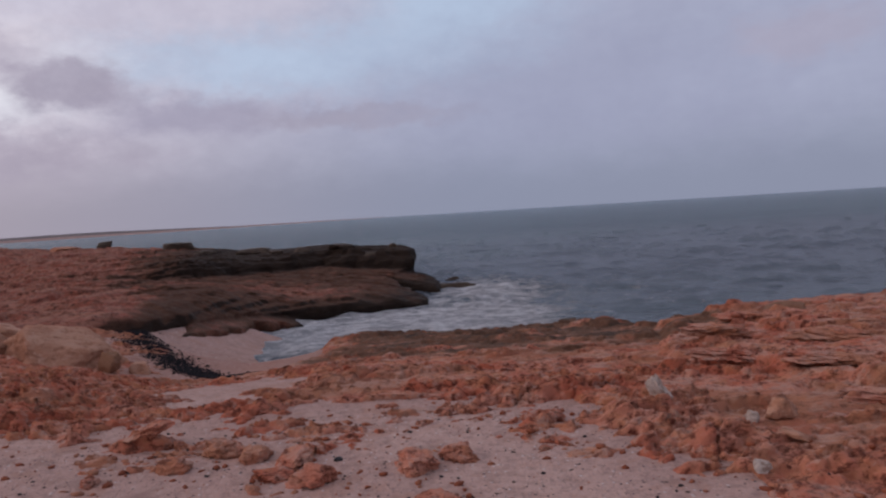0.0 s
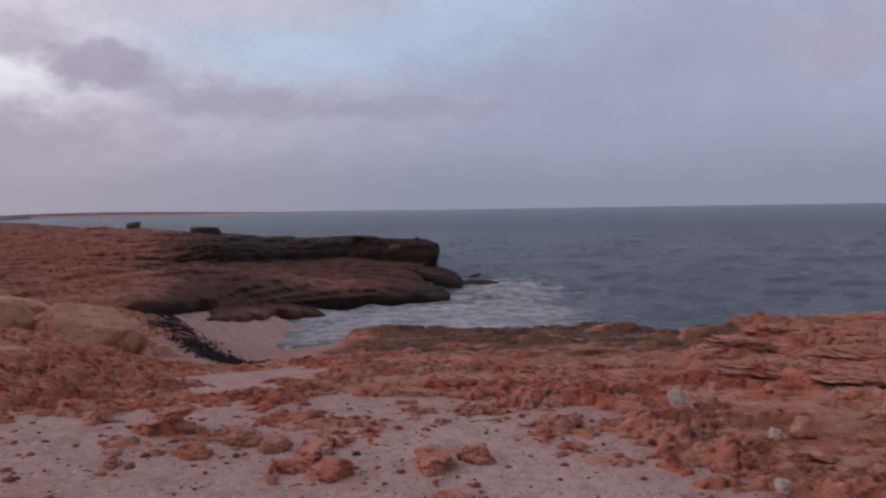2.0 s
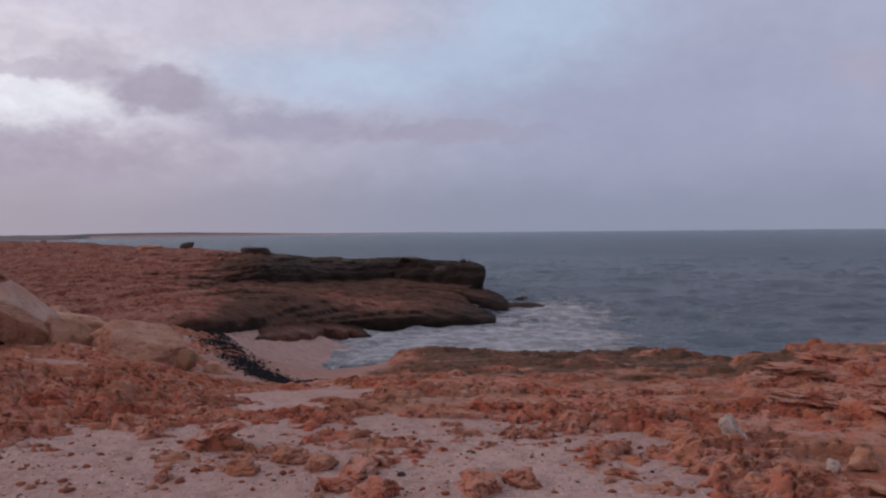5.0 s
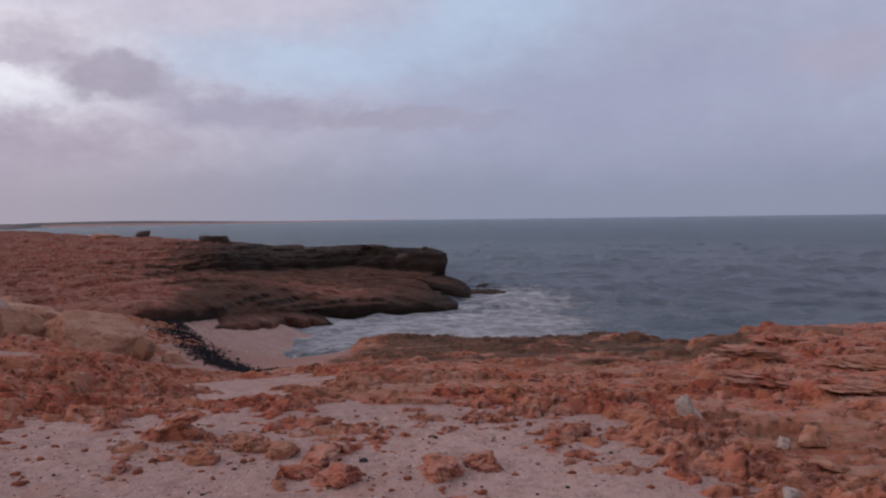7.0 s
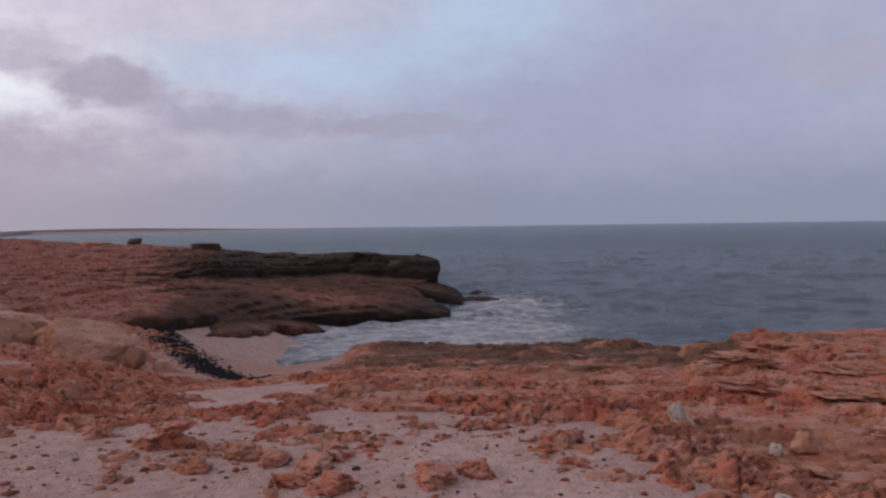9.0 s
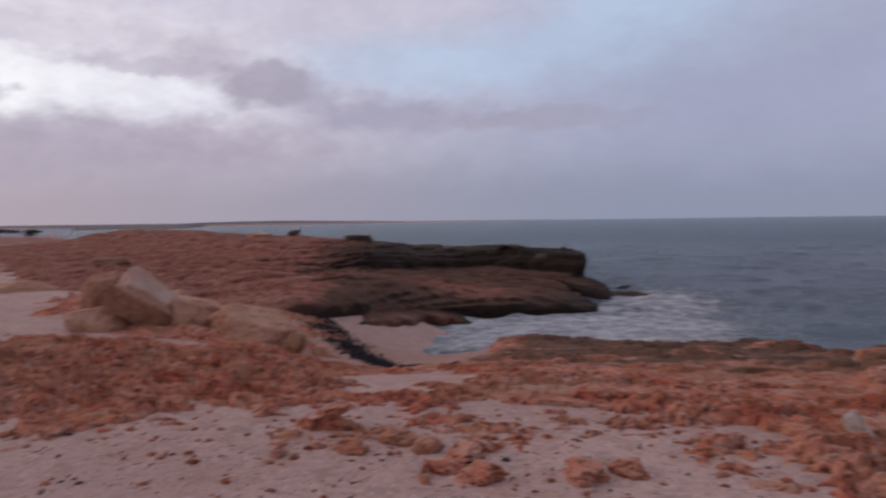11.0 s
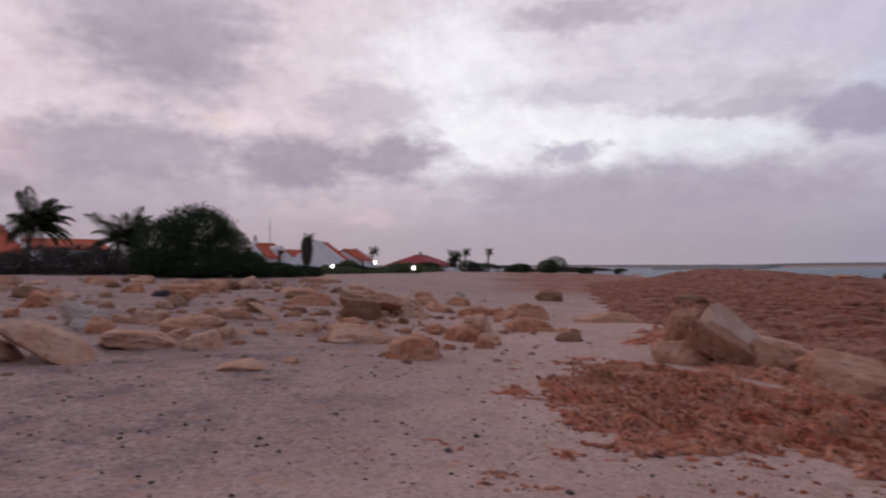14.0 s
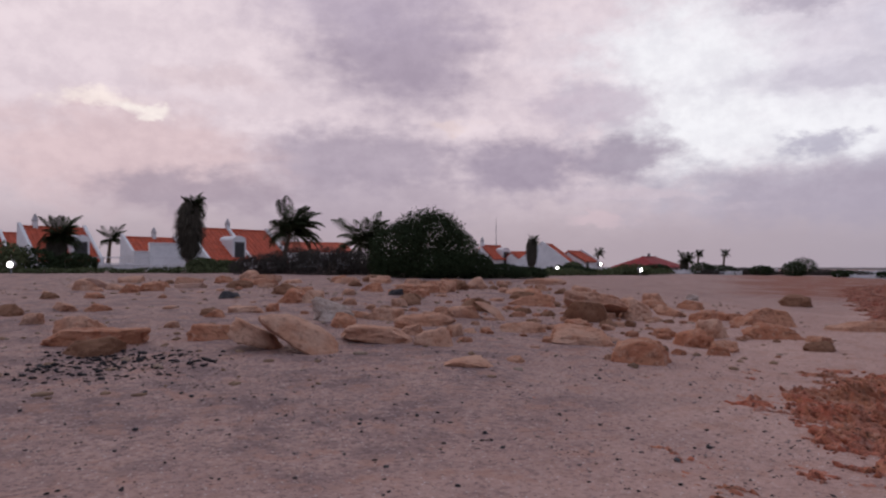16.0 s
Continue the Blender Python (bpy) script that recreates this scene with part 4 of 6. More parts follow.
rock("boulder", "brown broken block beside pale coral", -15.3, 2.2, 0.62, 0.5, 0.34, OCHRE, 25, 70, 0, 10, 0.15, FIELD)
rock("flat_rock", "flat tan slab with a shaded brown edge", -13.1, 2.5, 1.3, 0.9, 0.36, TAN, 26, 82, -4, 0, 0.1, FIELD, 4, 0.15)
rock("boulder", "angular ochre block on coral rubble", -12.4, 3.4, 0.72, 0.6, 0.36, TAN, 27, 60, 0, -8, 0.15, FIELD, 4, 0.2)
rock("flat_rock", "thin pale slab lying flat in rubble", -10.3, 3.25, 0.95, 0.6, 0.17, TAN, 28, 74, 0, 4, 0.25, FIELD, 4, 0.1)
rock("flat_rock", "wide flat tan slab lying on the rubble", -16.0, 4.1, 1.5, 1.2, 0.3, TAN, 29, 80, 0, 0, 0.2, FIELD, 4, 0.2)
rock("stone", "small red-brown block on the sand", -19.3, 1.0, 0.38, 0.3, 0.25, OCHRE, 30, 80, 0, 0, 0.12, FIELD)
rock("flat_rock", "flat tan stone in the sand", -18.9, 0.35, 0.95, 0.6, 0.2, TAN, 31, 80, 0, 0, 0.2, FIELD)
rock("boulder", "dark weathered stone alone on the sand", -23.9, 0.0, 0.78, 0.6, 0.3, BLACK, 32, 80, 0, 0, 0.15, FIELD)
rock("flat_rock", "tan slab at the top of the beach", -35.5, 1.5, 1.65, 1.0, 0.42, TAN, 33, 80, 0, 0, 0.15, FIELD)
rock("flat_rock", "pale flat slab sunk in the sand", -30.0, -1.5, 1.2, 0.8, 0.3, PALE_TAN, 34, 80, 0, 0, 0.3, FIELD)
rock("boulder", "blue-grey squared block among tan stones", -25.1, 5.5, 0.62, 0.5, 0.26, BLACK, 35, 70, 0, 0, 0.1, FIELD, 4, 0.1)
rock("boulder", "ochre stone beside a grey block", -24.7, 6.2, 0.72, 0.55, 0.3, OCHRE, 36, 60, 0, 0, 0.15, FIELD)
rock("flat_rock", "tan slab propped up with a dark gap beneath", -17.0, 6.05, 0.95, 0.6, 0.2, TAN, 37, 66, 0, 26, -0.5, FIELD, 4, 0.1)
rock("flat_rock", "tan slab lying beside a propped one", -17.4, 5.4, 1.05, 0.7, 0.34, TAN, 38, 78, 0, -4, 0.15, FIELD, 4, 0.2)
rock("flat_rock", "long low brown slab", -21.7, 8.9, 2.0, 0.9, 0.42, OCHRE, 39, 70, 0, 0, 0.15, FIELD, 4, 0.2)
rock("boulder", "big brown block with a shaded face", -16.9, 8.5, 1.35, 0.8, 0.62, BROWN, 40, 66, 6, 0, 0.1, FIELD, 4, 0.2)
rock("flat_rock", "tan slab leaning up behind a brown block", -18.0, 9.4, 1.75, 1.1, 0.5, TAN, 41, 62, -22, 12, -0.25, FIELD, 4, 0.2)
rock("flat_rock", "wide tan slab at the foot of a brown block", -12.7, 6.4, 1.4, 0.9, 0.4, TAN, 42, 66, 0, 6, 0.2, FIELD, 4, 0.3)
rock("boulder", "rounded ochre boulder on open sand", -10.55, 6.3, 1.0, 0.75, 0.46, OCHRE, 43, 62, 0, -4, 0.1, FIELD, 4, 0.7)
rock("boulder", "low brown mound of stone", -21.4, 13.5, 1.2, 0.9, 0.42, OCHRE, 44, 60, 0, 0, 0.2, FIELD)
rock("flat_rock", "flat tan slab among rubble", -19.0, 11.0, 1.5, 0.8, 0.26, TAN, 45, 60, 0, 0, 0.2, FIELD)
rock("boulder", "ochre stone with a flat top", -17.7, 13.0, 1.0, 0.7, 0.32, OCHRE, 46, 55, 0, 0, 0.15, FIELD)
rock("flat_rock", "ochre slab tilted out of the sand", -13.5, 11.4, 1.45, 0.8, 0.36, OCHRE, 47, 52, 0, 7, 0.08, FIELD, 4, 0.3)
rock("boulder", "squared brown block on the sand", -23.5, 21.0, 1.3, 1.0, 0.52, BROWN, 48, 52, 0, 0, 0.1, FIELD)
rock("flat_rock", "long thin tan slab at the edge of the rock", -14.3, 14.8, 2.0, 0.7, 0.3, TAN, 49, 46, 0, -3, 0.1, FIELD, 4, 0.2)
rock("stone", "small pink-white stone on the sand", -25.8, 17.9, 0.6, 0.5, 0.3, PALE_STONE, 50, 50, 0, 10, 0.1, FIELD)
rock("boulder", "tan block at the top of the beach", -30.8, 10.6, 1.15, 0.9, 0.6, TAN, 51, 70, 0, 0, 0.12, FIELD)
rock("flat_rock", "ochre slab at the top of the beach", -32.9, 9.9, 1.35, 0.9, 0.4, OCHRE, 52, 75, 0, 0, 0.15, FIELD)
rock("flat_rock", "tan slab near the shrubs", -37.0, 7.3, 1.2, 0.8, 0.42, TAN, 53, 75, 0, 0, 0.15, FIELD)
rock("flat_rock", "low ochre slab near the shrubs", -36.2, 5.2, 1.0, 0.7, 0.36, OCHRE, 54, 82, 0, 0, 0.15, FIELD)
rock("flat_rock", "long tan slab near the shrubs", -36.8, 16.4, 2.4, 1.0, 0.44, TAN, 55, 66, 0, 0, 0.15, FIELD)
rock("flat_rock", "flat tan slab sunk between blocks", -14.5, 5.9, 1.0, 0.8, 0.3, TAN, 56, 70, 0, 0, 0.25, FIELD)
rock("flat_rock", "broad ochre slab with a broken edge", -13.6, -2.2, 1.65, 0.9, 0.36, OCHRE, 57, 98, 0, 3, 0.08, FIELD, 4, 0.3)
rock("boulder", "dark ochre stone on black rubble", -12.4, -2.0, 0.95, 0.6, 0.34, BROWN, 58, 98, 0, 0, 0.15, FIELD)
rock("stone", "red-brown stone on the sand", -24.5, -4.0, 0.6, 0.4, 0.22, OCHRE, 59, 95, 0, 0, 0.15, FIELD)
rock("flat_rock", "pale slab at the top of the beach", -30.6, -5.1, 1.9, 1.1, 0.45, PALE_TAN, 60, 98, 0, 0, 0.2, FIELD)
rock("flat_rock", "ochre slab on the crest of the beach", -31.5, 1.3, 1.2, 0.8, 0.36, OCHRE, 61, 88, 0, 0, 0.15, FIELD)
rock("flat_rock", "tan slab on the crest of the beach", -33.4, 5.1, 1.3, 0.8, 0.34, TAN, 62, 82, 0, 0, 0.15, FIELD)
# smaller broken pieces between them, five shapes turned about
PIECES = [link("flat_rock", stone_shape(900 + n, 1.0, 0.72, 1.5 * h, 4, 0.2, 0.09), m, smooth=True) for n, (h, m) in enumerate([(0.3, TAN), (0.36, OCHRE), (0.24, TAN), (0.42, TAN), (0.3, OCHRE), (0.34, BROWN)])]
for ob in PIECES:
    ob.data.set_sharp_from_angle(angle=radians(38))
spots = np.concatenate([np.random.RandomState(911).uniform((-37, -6), (-11, 17), (170, 2)), np.random.RandomState(912).normal((-16, 7), (3.2, 3.4), (150, 2))])
spots = [q for q in spots if rock_amount(*[np.array([c]) for c in q])[0] < -0.9 and q[1] < 15 and q[0] < -10.5 and not (-17 < q[0] < -10.5 and 0 < q[1] < 3.2)]
for n, (x, y) in enumerate(spots):
    s = 0.35 + 1.0 * random.random() ** 1.5 if n < 120 else 0.16 + 0.45 * random.random() ** 2
    ob = PIECES[n] if n < len(PIECES) else PIECES[n % len(PIECES)].copy()
    if n >= len(PIECES):
        scene.collection.objects.link(ob)
    ob.matrix_world = pose(x, y, ground_at(x, y) - 0.2 * s, random.uniform(-7, 7), random.uniform(-9, 9), random.uniform(0, 360)) @ Matrix.Diagonal((s, s, s, 1))
    tagged(ob, ("pale tan", "ochre", "sandy tan", "blocky tan", "ochre", "brown")[n % 6] + " broken limestone piece half sunk in sand", "rock", FIELD)
# on the headland and the shelf
CREST = "blocks along the headland"
rock("boulder", "dark flat-topped block on the headland's crest", -12.2, 33.6, 1.4, 1.0, 0.42, SEA_ROCK, 71, 20, 0, 0, 0.12, CREST, 4, 0.1, 0.05, SLAB)
rock("boulder", "dark knob of rock on the headland's crest", -18.3, 39.5, 0.8, 0.7, 0.42, SEA_ROCK, 72, 25, 0, 0, 0.08, CREST)
rock("flat_rock", "flat tan slab on the headland's crest", -19.4, 37.4, 1.4, 0.8, 0.3, OCHRE, 73, 25, 0, 0, 0.1, CREST)
rock("flat_rock", "dark cap slab on the upper cliff", -7.6, 29.5, 1.5, 0.9, 0.26, SEA_ROCK, 74, 12, 0, 0, 0.1, CREST, 4, 0.1)
rock("flat_rock", "dark slab lying in red rock", -17.3, 22.4, 1.4, 0.9, 0.45, BROWN, 75, 38, 0, 0, 0.15, CREST, 4, 0.2)
rock("flat_rock", "dark flat slab on the red ledge", 4.75, 10.2, 0.62, 0.5, 0.16, BROWN, 79, -24, 0, 0, 0.1, "", 3, 0.2)
rock("boulder", "dark rock awash at the shelf's edge", 2.6, 15.9, 0.6, 0.5, 0.5, SEA_ROCK, 80, 0, 0, 0, 0.2)
for n, (x, y, wide, tall) in enumerate([(-2.6, 27.9, 0.9, 0.22), (-3.9, 28.3, 1.2, 0.2), (-5.4, 28.0, 0.8, 0.26), (-9.6, 29.6, 1.1, 0.22), (-2.0, 28.9, 0.6, 0.3), (-6.6, 28.6, 0.7, 0.18)]):
    rock("flat_rock", "dark weathered cap stone on the cliff's edge", x, y, wide, 0.7 * wide, tall, SEA_ROCK, 86 + n, 25 * n, 0, 0, 0.15, CREST, 4, 0.3, 0.1)
for x, y, wide, deep, top, seed in ((0.15, 27.3, 2.2, 1.1, -1.04, 92), (0.5, 30.3, 1.5, 0.7, -1.08, 93), (-1.9, 24.4, 1.6, 1.0, -0.9, 94)):
    foot = ground_at(x, y)
    rock("flat_rock", "black wet ledge awash at the headland's tip", x, y, wide, deep, top - foot + 0.05, SEA_ROCK, seed, 6, 0, 0, 0.02, CREST, 4, 0.4, 0.1)
LEDGE = "red ledges of the shelf"
for n, (x, y, wide, deep, tall, turned) in enumerate([(2.55, 6.8, 0.75, 0.4, 0.11, -14), (3.3, 6.2, 0.9, 0.45, 0.12, -22), (2.9, 7.8, 0.8, 0.45, 0.13, -10), (3.9, 7.4, 0.9, 0.5, 0.14, -25), (3.2, 5.3, 0.7, 0.35, 0.1, -20), (3.8, 9.0, 1.0, 0.5, 0.15, -16)]):
    rock("flat_rock", "thin red limestone ledge with a shaded undercut", x, y, wide, deep, tall, RED, 160 + n, turned, 0, 3, 0.2, LEDGE, 5, 0.9, 0.2)
LOOSE = "loose stones on the red shelf"
rock("stone", "upright chalk-white stone on the red shelf", 1.6, 5.45, 0.17, 0.12, 0.22, CORAL, 81, -15, 0, -22, 0.12, LOOSE, 4, 0.6, 0.14)
rock("stone", "pinkish grey stone with a dark side", 2.27, 4.98, 0.22, 0.17, 0.16, TAN, 82, -24, 0, 6, 0.1, LOOSE)
rock("stone", "small white stone on red rock", 2.06, 4.95, 0.1, 0.09, 0.09, CORAL, 83, 0, 0, 0, 0.1, LOOSE)
rock("stone", "thin pale flake of stone", 2.15, 4.55, 0.2, 0.13, 0.05, TAN, 84, -30, 0, 14, -0.2, LOOSE, 3, 0.1)
rock("stone", "pale split stone beside a dark hollow", 1.72, 4.05, 0.11, 0.09, 0.07, CORAL, 85, -10, 0, 16, 0.0, LOOSE, 3, 0.2)
LUMP = "red rock lumps standing out of the sand"
for n, (x, y, wide, tall) in enumerate([(-1.9, 4.8, 0.25, 0.17), (-2.34, 4.58, 0.14, 0.09), (-1.62, 5.08, 0.36, 0.2), (-1.35, 4.9, 0.24, 0.2), (-1.08, 4.78, 0.34, 0.14),
                                        (-0.9, 4.38, 0.28, 0.22), (-1.14, 4.54, 0.3, 0.12), (-0.24, 4.55, 0.36, 0.2), (0.02, 4.68, 0.28, 0.19), (-2.2, 5.28, 0.34, 0.12), (-0.1, 4.0, 0.24, 0.1)]):
    rock("red_rock", "rough red-orange rock lump rising from the sand", x, y, 1.05 * wide, 0.85 * wide, 0.75 * tall, RED, 100 + n, 67 * n, 6, 5, 0.3, LUMP, 5, 1.0, 0.15)


def scatter(name, label, category, mat, xy, sizes, seed, flat=0.6, lift=0.25, detail=1):
    """Many small stones in one mesh, each lying on the ground."""
    rng = np.random.RandomState(seed)
    bm = bmesh.new()
    bmesh.ops.create_icosphere(bm, subdivisions=detail, radius=0.5)
    shape = np.array([v.co[:] for v in bm.verts])
    faces = np.array([[v.index for v in f.verts] for f in bm.faces])
    bm.free()
    n, k = len(xy), len(shape)
    z = sand_height(xy[:, 0], xy[:, 1])
    near = (xy[:, 0] > -11.4) & (xy[:, 0] < 7.6) & (xy[:, 1] > 2.1) & (xy[:, 1] < 17)
    z[near] = np.maximum(z[near], rock_height(xy[near, 0], xy[near, 1]))
    pts = shape[None] * rng.uniform(0.6, 1.25, (n, k, 1)) * np.stack([rng.uniform(0.8, 1.3, n), rng.uniform(0.6, 1.0, n), rng.uniform(0.6, 1.2, n) * flat], -1)[:, None] * sizes[:, None, None]
    a = rng.uniform(0, 6.28, n)
    c, s = np.cos(a)[:, None], np.sin(a)[:, None]
    pts = np.stack([c * pts[..., 0] - s * pts[..., 1] + xy[:, :1], s * pts[..., 0] + c * pts[..., 1] + xy[:, 1:], pts[..., 2] + (z + lift * sizes * flat)[:, None]], -1)
    tris = (faces[None] + (np.arange(n) * k)[:, None, None]).reshape(-1, 3)
    me = bpy.data.meshes.new(name)
    me.vertices.add(n * k)
    me.vertices.foreach_set("co", pts.astype(np.float32).ravel())
    me.loops.add(tris.size)
    me.loops.foreach_set("vertex_index", tris.astype(np.int32).ravel())
    me.polygons.add(len(tris))
    me.polygons.foreach_set("loop_start", np.arange(0, tris.size, 3, dtype=np.int32))
    me.update(calc_edges=True)
    me.materials.append(mat)
    return tagged(new(name, me), label, category, kind="stuff")


def chips(name, tones):
    """Small stones, each of its own tone between three."""
    m, t, b = material(name)
    r = t.node("ShaderNodeNewGeometry", 8)
    c = t.mix(t.smooth(r, 0.0, 0.5), tones[0], tones[1])
    c = t.mix(t.smooth(r, 0.6, 1.0), c, tones[2])
    t.put(b.inputs["Base Color"], t.mix(t.noise(place(t), 40.0, 3.0), c, tuple(0.6 * v for v in tones[0][:3]) + (1,)))
    b.inputs["Roughness"].default_value = 0.9
    b.inputs["Specular IOR Level"].default_value = 0.2
    return m


CHIPS = chips("coral_chips", [(0.16, 0.12, 0.12, 1), (0.34, 0.26, 0.235, 1), (0.48, 0.38, 0.34, 1)])
RED_CHIPS = chips("red_chips", [(0.24, 0.07, 0.038, 1), (0.40, 0.12, 0.06, 1), (0.45, 0.23, 0.15, 1)])
DARK_CHIPS = chips("dark_chips", [(0.018, 0.016, 0.018, 1), (0.045, 0.038, 0.04, 1), (0.10, 0.085, 0.085, 1)])
TAN_CHIPS = chips("tan_chips", [(0.22, 0.13, 0.085, 1), (0.42, 0.27, 0.18, 1), (0.52, 0.40, 0.32, 1)])


def spread(n, x0, x1, y0, y1, seed, keep=None):
    rng = np.random.RandomState(seed)
    p = rng.uniform((x0, y0), (x1, y1), (n, 2))
    return p if keep is None else p[keep(p[:, 0], p[:, 1])]


def sizes_of(n, small, large, seed):
    return small + (large - small) * np.random.RandomState(seed).uniform(0, 1, n) ** 3


# rubble and pebbles
p = spread(9000, -20, -4, -6, 8, 501, lambda x, y: (rock_amount(x, y) < -0.3) & (grain(x / 1.6, y / 1.6, 7) + 0.08 * (-x - 8) > -0.05))
scatter("coral_rubble", "grey and tan coral rubble over the beach", "rubble", CHIPS, p, sizes_of(len(p), 0.012, 0.055, 502), 503, 0.4, 0.1)
p = spread(2000, -40, -9, -8, 18, 511, lambda x, y: (rock_amount(x, y) < -0.6))
scatter("stone_rubble", "broken tan limestone pieces between the blocks", "rubble", TAN_CHIPS, p, sizes_of(len(p), 0.03, 0.22, 512), 513, 0.5, 0.05)
p = spread(9000, -15.5, -8.0, -5.5, 2.0, 521, lambda x, y: np.exp(-(((x + 11.4) / 1.5) ** 2 + ((y + 1.6) / 1.5) ** 2)) > 0.25 + 0.9 * lattice(np.floor(x * 97), np.floor(y * 89), 3))
scatter("dark_rubble", "patch of dark weed and stones by an ochre slab", "rubble", DARK_CHIPS, p, sizes_of(len(p), 0.03, 0.13, 522), 523, 0.45)
p = spread(4200, -12, 2.4, -5.0, 8.0, 531, lambda x, y: (rock_amount(x, y) < 0.25) & (grain(x / 0.5, y / 0.5, 9) + 0.12 * ease(3, 0, y) > 0.04))
scatter("dark_pebbles", "small black pebbles lying on the sand", "pebbles", DARK_CHIPS, p, sizes_of(len(p), 0.012, 0.055, 532), 533, 0.5)
p = spread(4200, -9, 3.0, 3.0, 9.0, 541, lambda x, y: (np.abs(rock_amount(x, y) + 0.1) < 0.75) & (rock_amount(x, y) > -0.85 + 0.55 * ease(-3.0, -4.5, x)) & (grain(x / 0.4, y / 0.4, 19) > -0.1))
scatter("red_chippings", "red-orange rock chips at the edge of the shelf", "rubble", RED_CHIPS, p, sizes_of(len(p), 0.012, 0.085, 542), 543, 0.6, 0.1)

p = spread(9000, -7, 2.6, 2.6, 6.2, 551, lambda x, y: (rock_amount(x, y) < 0.3) & (fbm(x / 0.28, y / 0.2, 2, 23) + 0.3 * grain(x / 1.5, y / 1.5, 29) > 0.24))
scatter("dried_weed", "clots of dark dried weed caught in the sand", "seaweed", DARK_CHIPS, p, sizes_of(len(p), 0.01, 0.034, 552), 553, 0.4, 0.1)

# the single dark stones on the sand
PEBBLE = "single dark stones on the sand"
rock("pebble", "rounded black stone lying on the sand", -3.9, 2.52, 0.14, 0.12, 0.13, BLACK, 601, 0, 0, 0, 0.15, PEBBLE, 3, 0.9)
dots = spread(110, -10, 1.2, -3.0, 5.6, 611, lambda x, y: (rock_amount(x, y) < -0.15) & (np.hypot(x, y) > 3.6))
for n, (x, y) in enumerate(dots):
    s = 0.022 + 0.035 * random.random() ** 2
    rock("pebble", "small black stone lying on the sand", float(x), float(y), s * 1.3, s, 0.6 * s, BLACK, 620 + n % 9, 40 * n, 0, 0, 0.12, PEBBLE, 2, 0.9)

# the dark strip along the cove
line = np.array([(-6.7, 14.9), (-6.2, 14.1), (-5.1, 12.4), (-4.1, 11.25), (-3.4, 10.65), (-2.9, 10.45)])
rng = np.random.RandomState(701)
u = rng.uniform(0, len(line) - 1.001, 8200)
i = u.astype(int)
p = line[i] + (line[i + 1] - line[i]) * (u - i)[:, None] + rng.normal(0, 1, (8200, 2)) * np.interp(u, [0, 2, 5], [0.24, 0.17, 0.09])[:, None]
scatter("seaweed", "dark strip of washed-up weed and black pebbles in the cove", "seaweed", WEED, p, sizes_of(len(p), 0.02, 0.065, 702), 703, 0.5)


# ---- the village ----
def solid(profile, a, b):
    """A prism: a ring of (y, z) corners drawn out along x from a to b."""
    bm = bmesh.new()
    one, two = [bm.verts.new((a, y, z)) for y, z in profile], [bm.verts.new((b, y, z)) for y, z in profile]
    bm.faces.new(one[::-1])
    bm.faces.new(two)
    for i in range(len(profile)):
        j = (i + 1) % len(profile)
        bm.faces.new((one[i], one[j], two[j], two[i]))
    bmesh.ops.recalc_face_normals(bm, faces=bm.faces)
    return bm


def cuboid(x0, x1, y0, y1, z0, z1, bevel=0.0):
    bm = solid([(y0, z0), (y1, z0), (y1, z1), (y0, z1)], x0, x1)
    if bevel:
        bmesh.ops.bevel(bm, geom=bm.edges[:], offset=bevel, segments=1, affect="EDGES")
    return bm


def rod(x, y, z0, z1, low, high, sides=10, lean=(0, 0), rings=1):
    """An upright tapered rod that may lean and bend."""
    bm = bmesh.new()
    last = None
    for k in range(rings + 1):
        t = k / rings
        r = low + (high - low) * t
        ring = [bm.verts.new((x + lean[0] * t * t + r * math.cos(2 * math.pi * i / sides), y + lean[1] * t * t + r * math.sin(2 * math.pi * i / sides), z0 + (z1 - z0) * t)) for i in range(sides)]
        if last:
            for i in range(sides):
                bm.faces.new((last[i], last[(i + 1) % sides], ring[(i + 1) % sides], ring[i]))
        else:
            bm.faces.new(ring[::-1])
        last = ring
    bm.faces.new(last)
    return bm


def thing(name, label, category, x, y, rz=0.0, group="", sink=0.0):
    ob = new(name)
    ob.matrix_world = pose(x, y, ground_at(x, y) - sink, 0, 0, rz)
    return tagged(ob, label, category, group)


HOMES = "houses of the seaside village"


def window(parent, x, y, z, wide, tall):
    f = part("window", cuboid(x - wide / 2 - 0.08, x + wide / 2 + 0.08, y - 0.05, y + 0.06, z - 0.08, z + tall + 0.08, 0.02), PLASTER, parent)
    part("pane", cuboid(x - wide / 2, x + wide / 2, y - 0.08, y - 0.055, z, z + tall), DARK, f, "dark window glass")


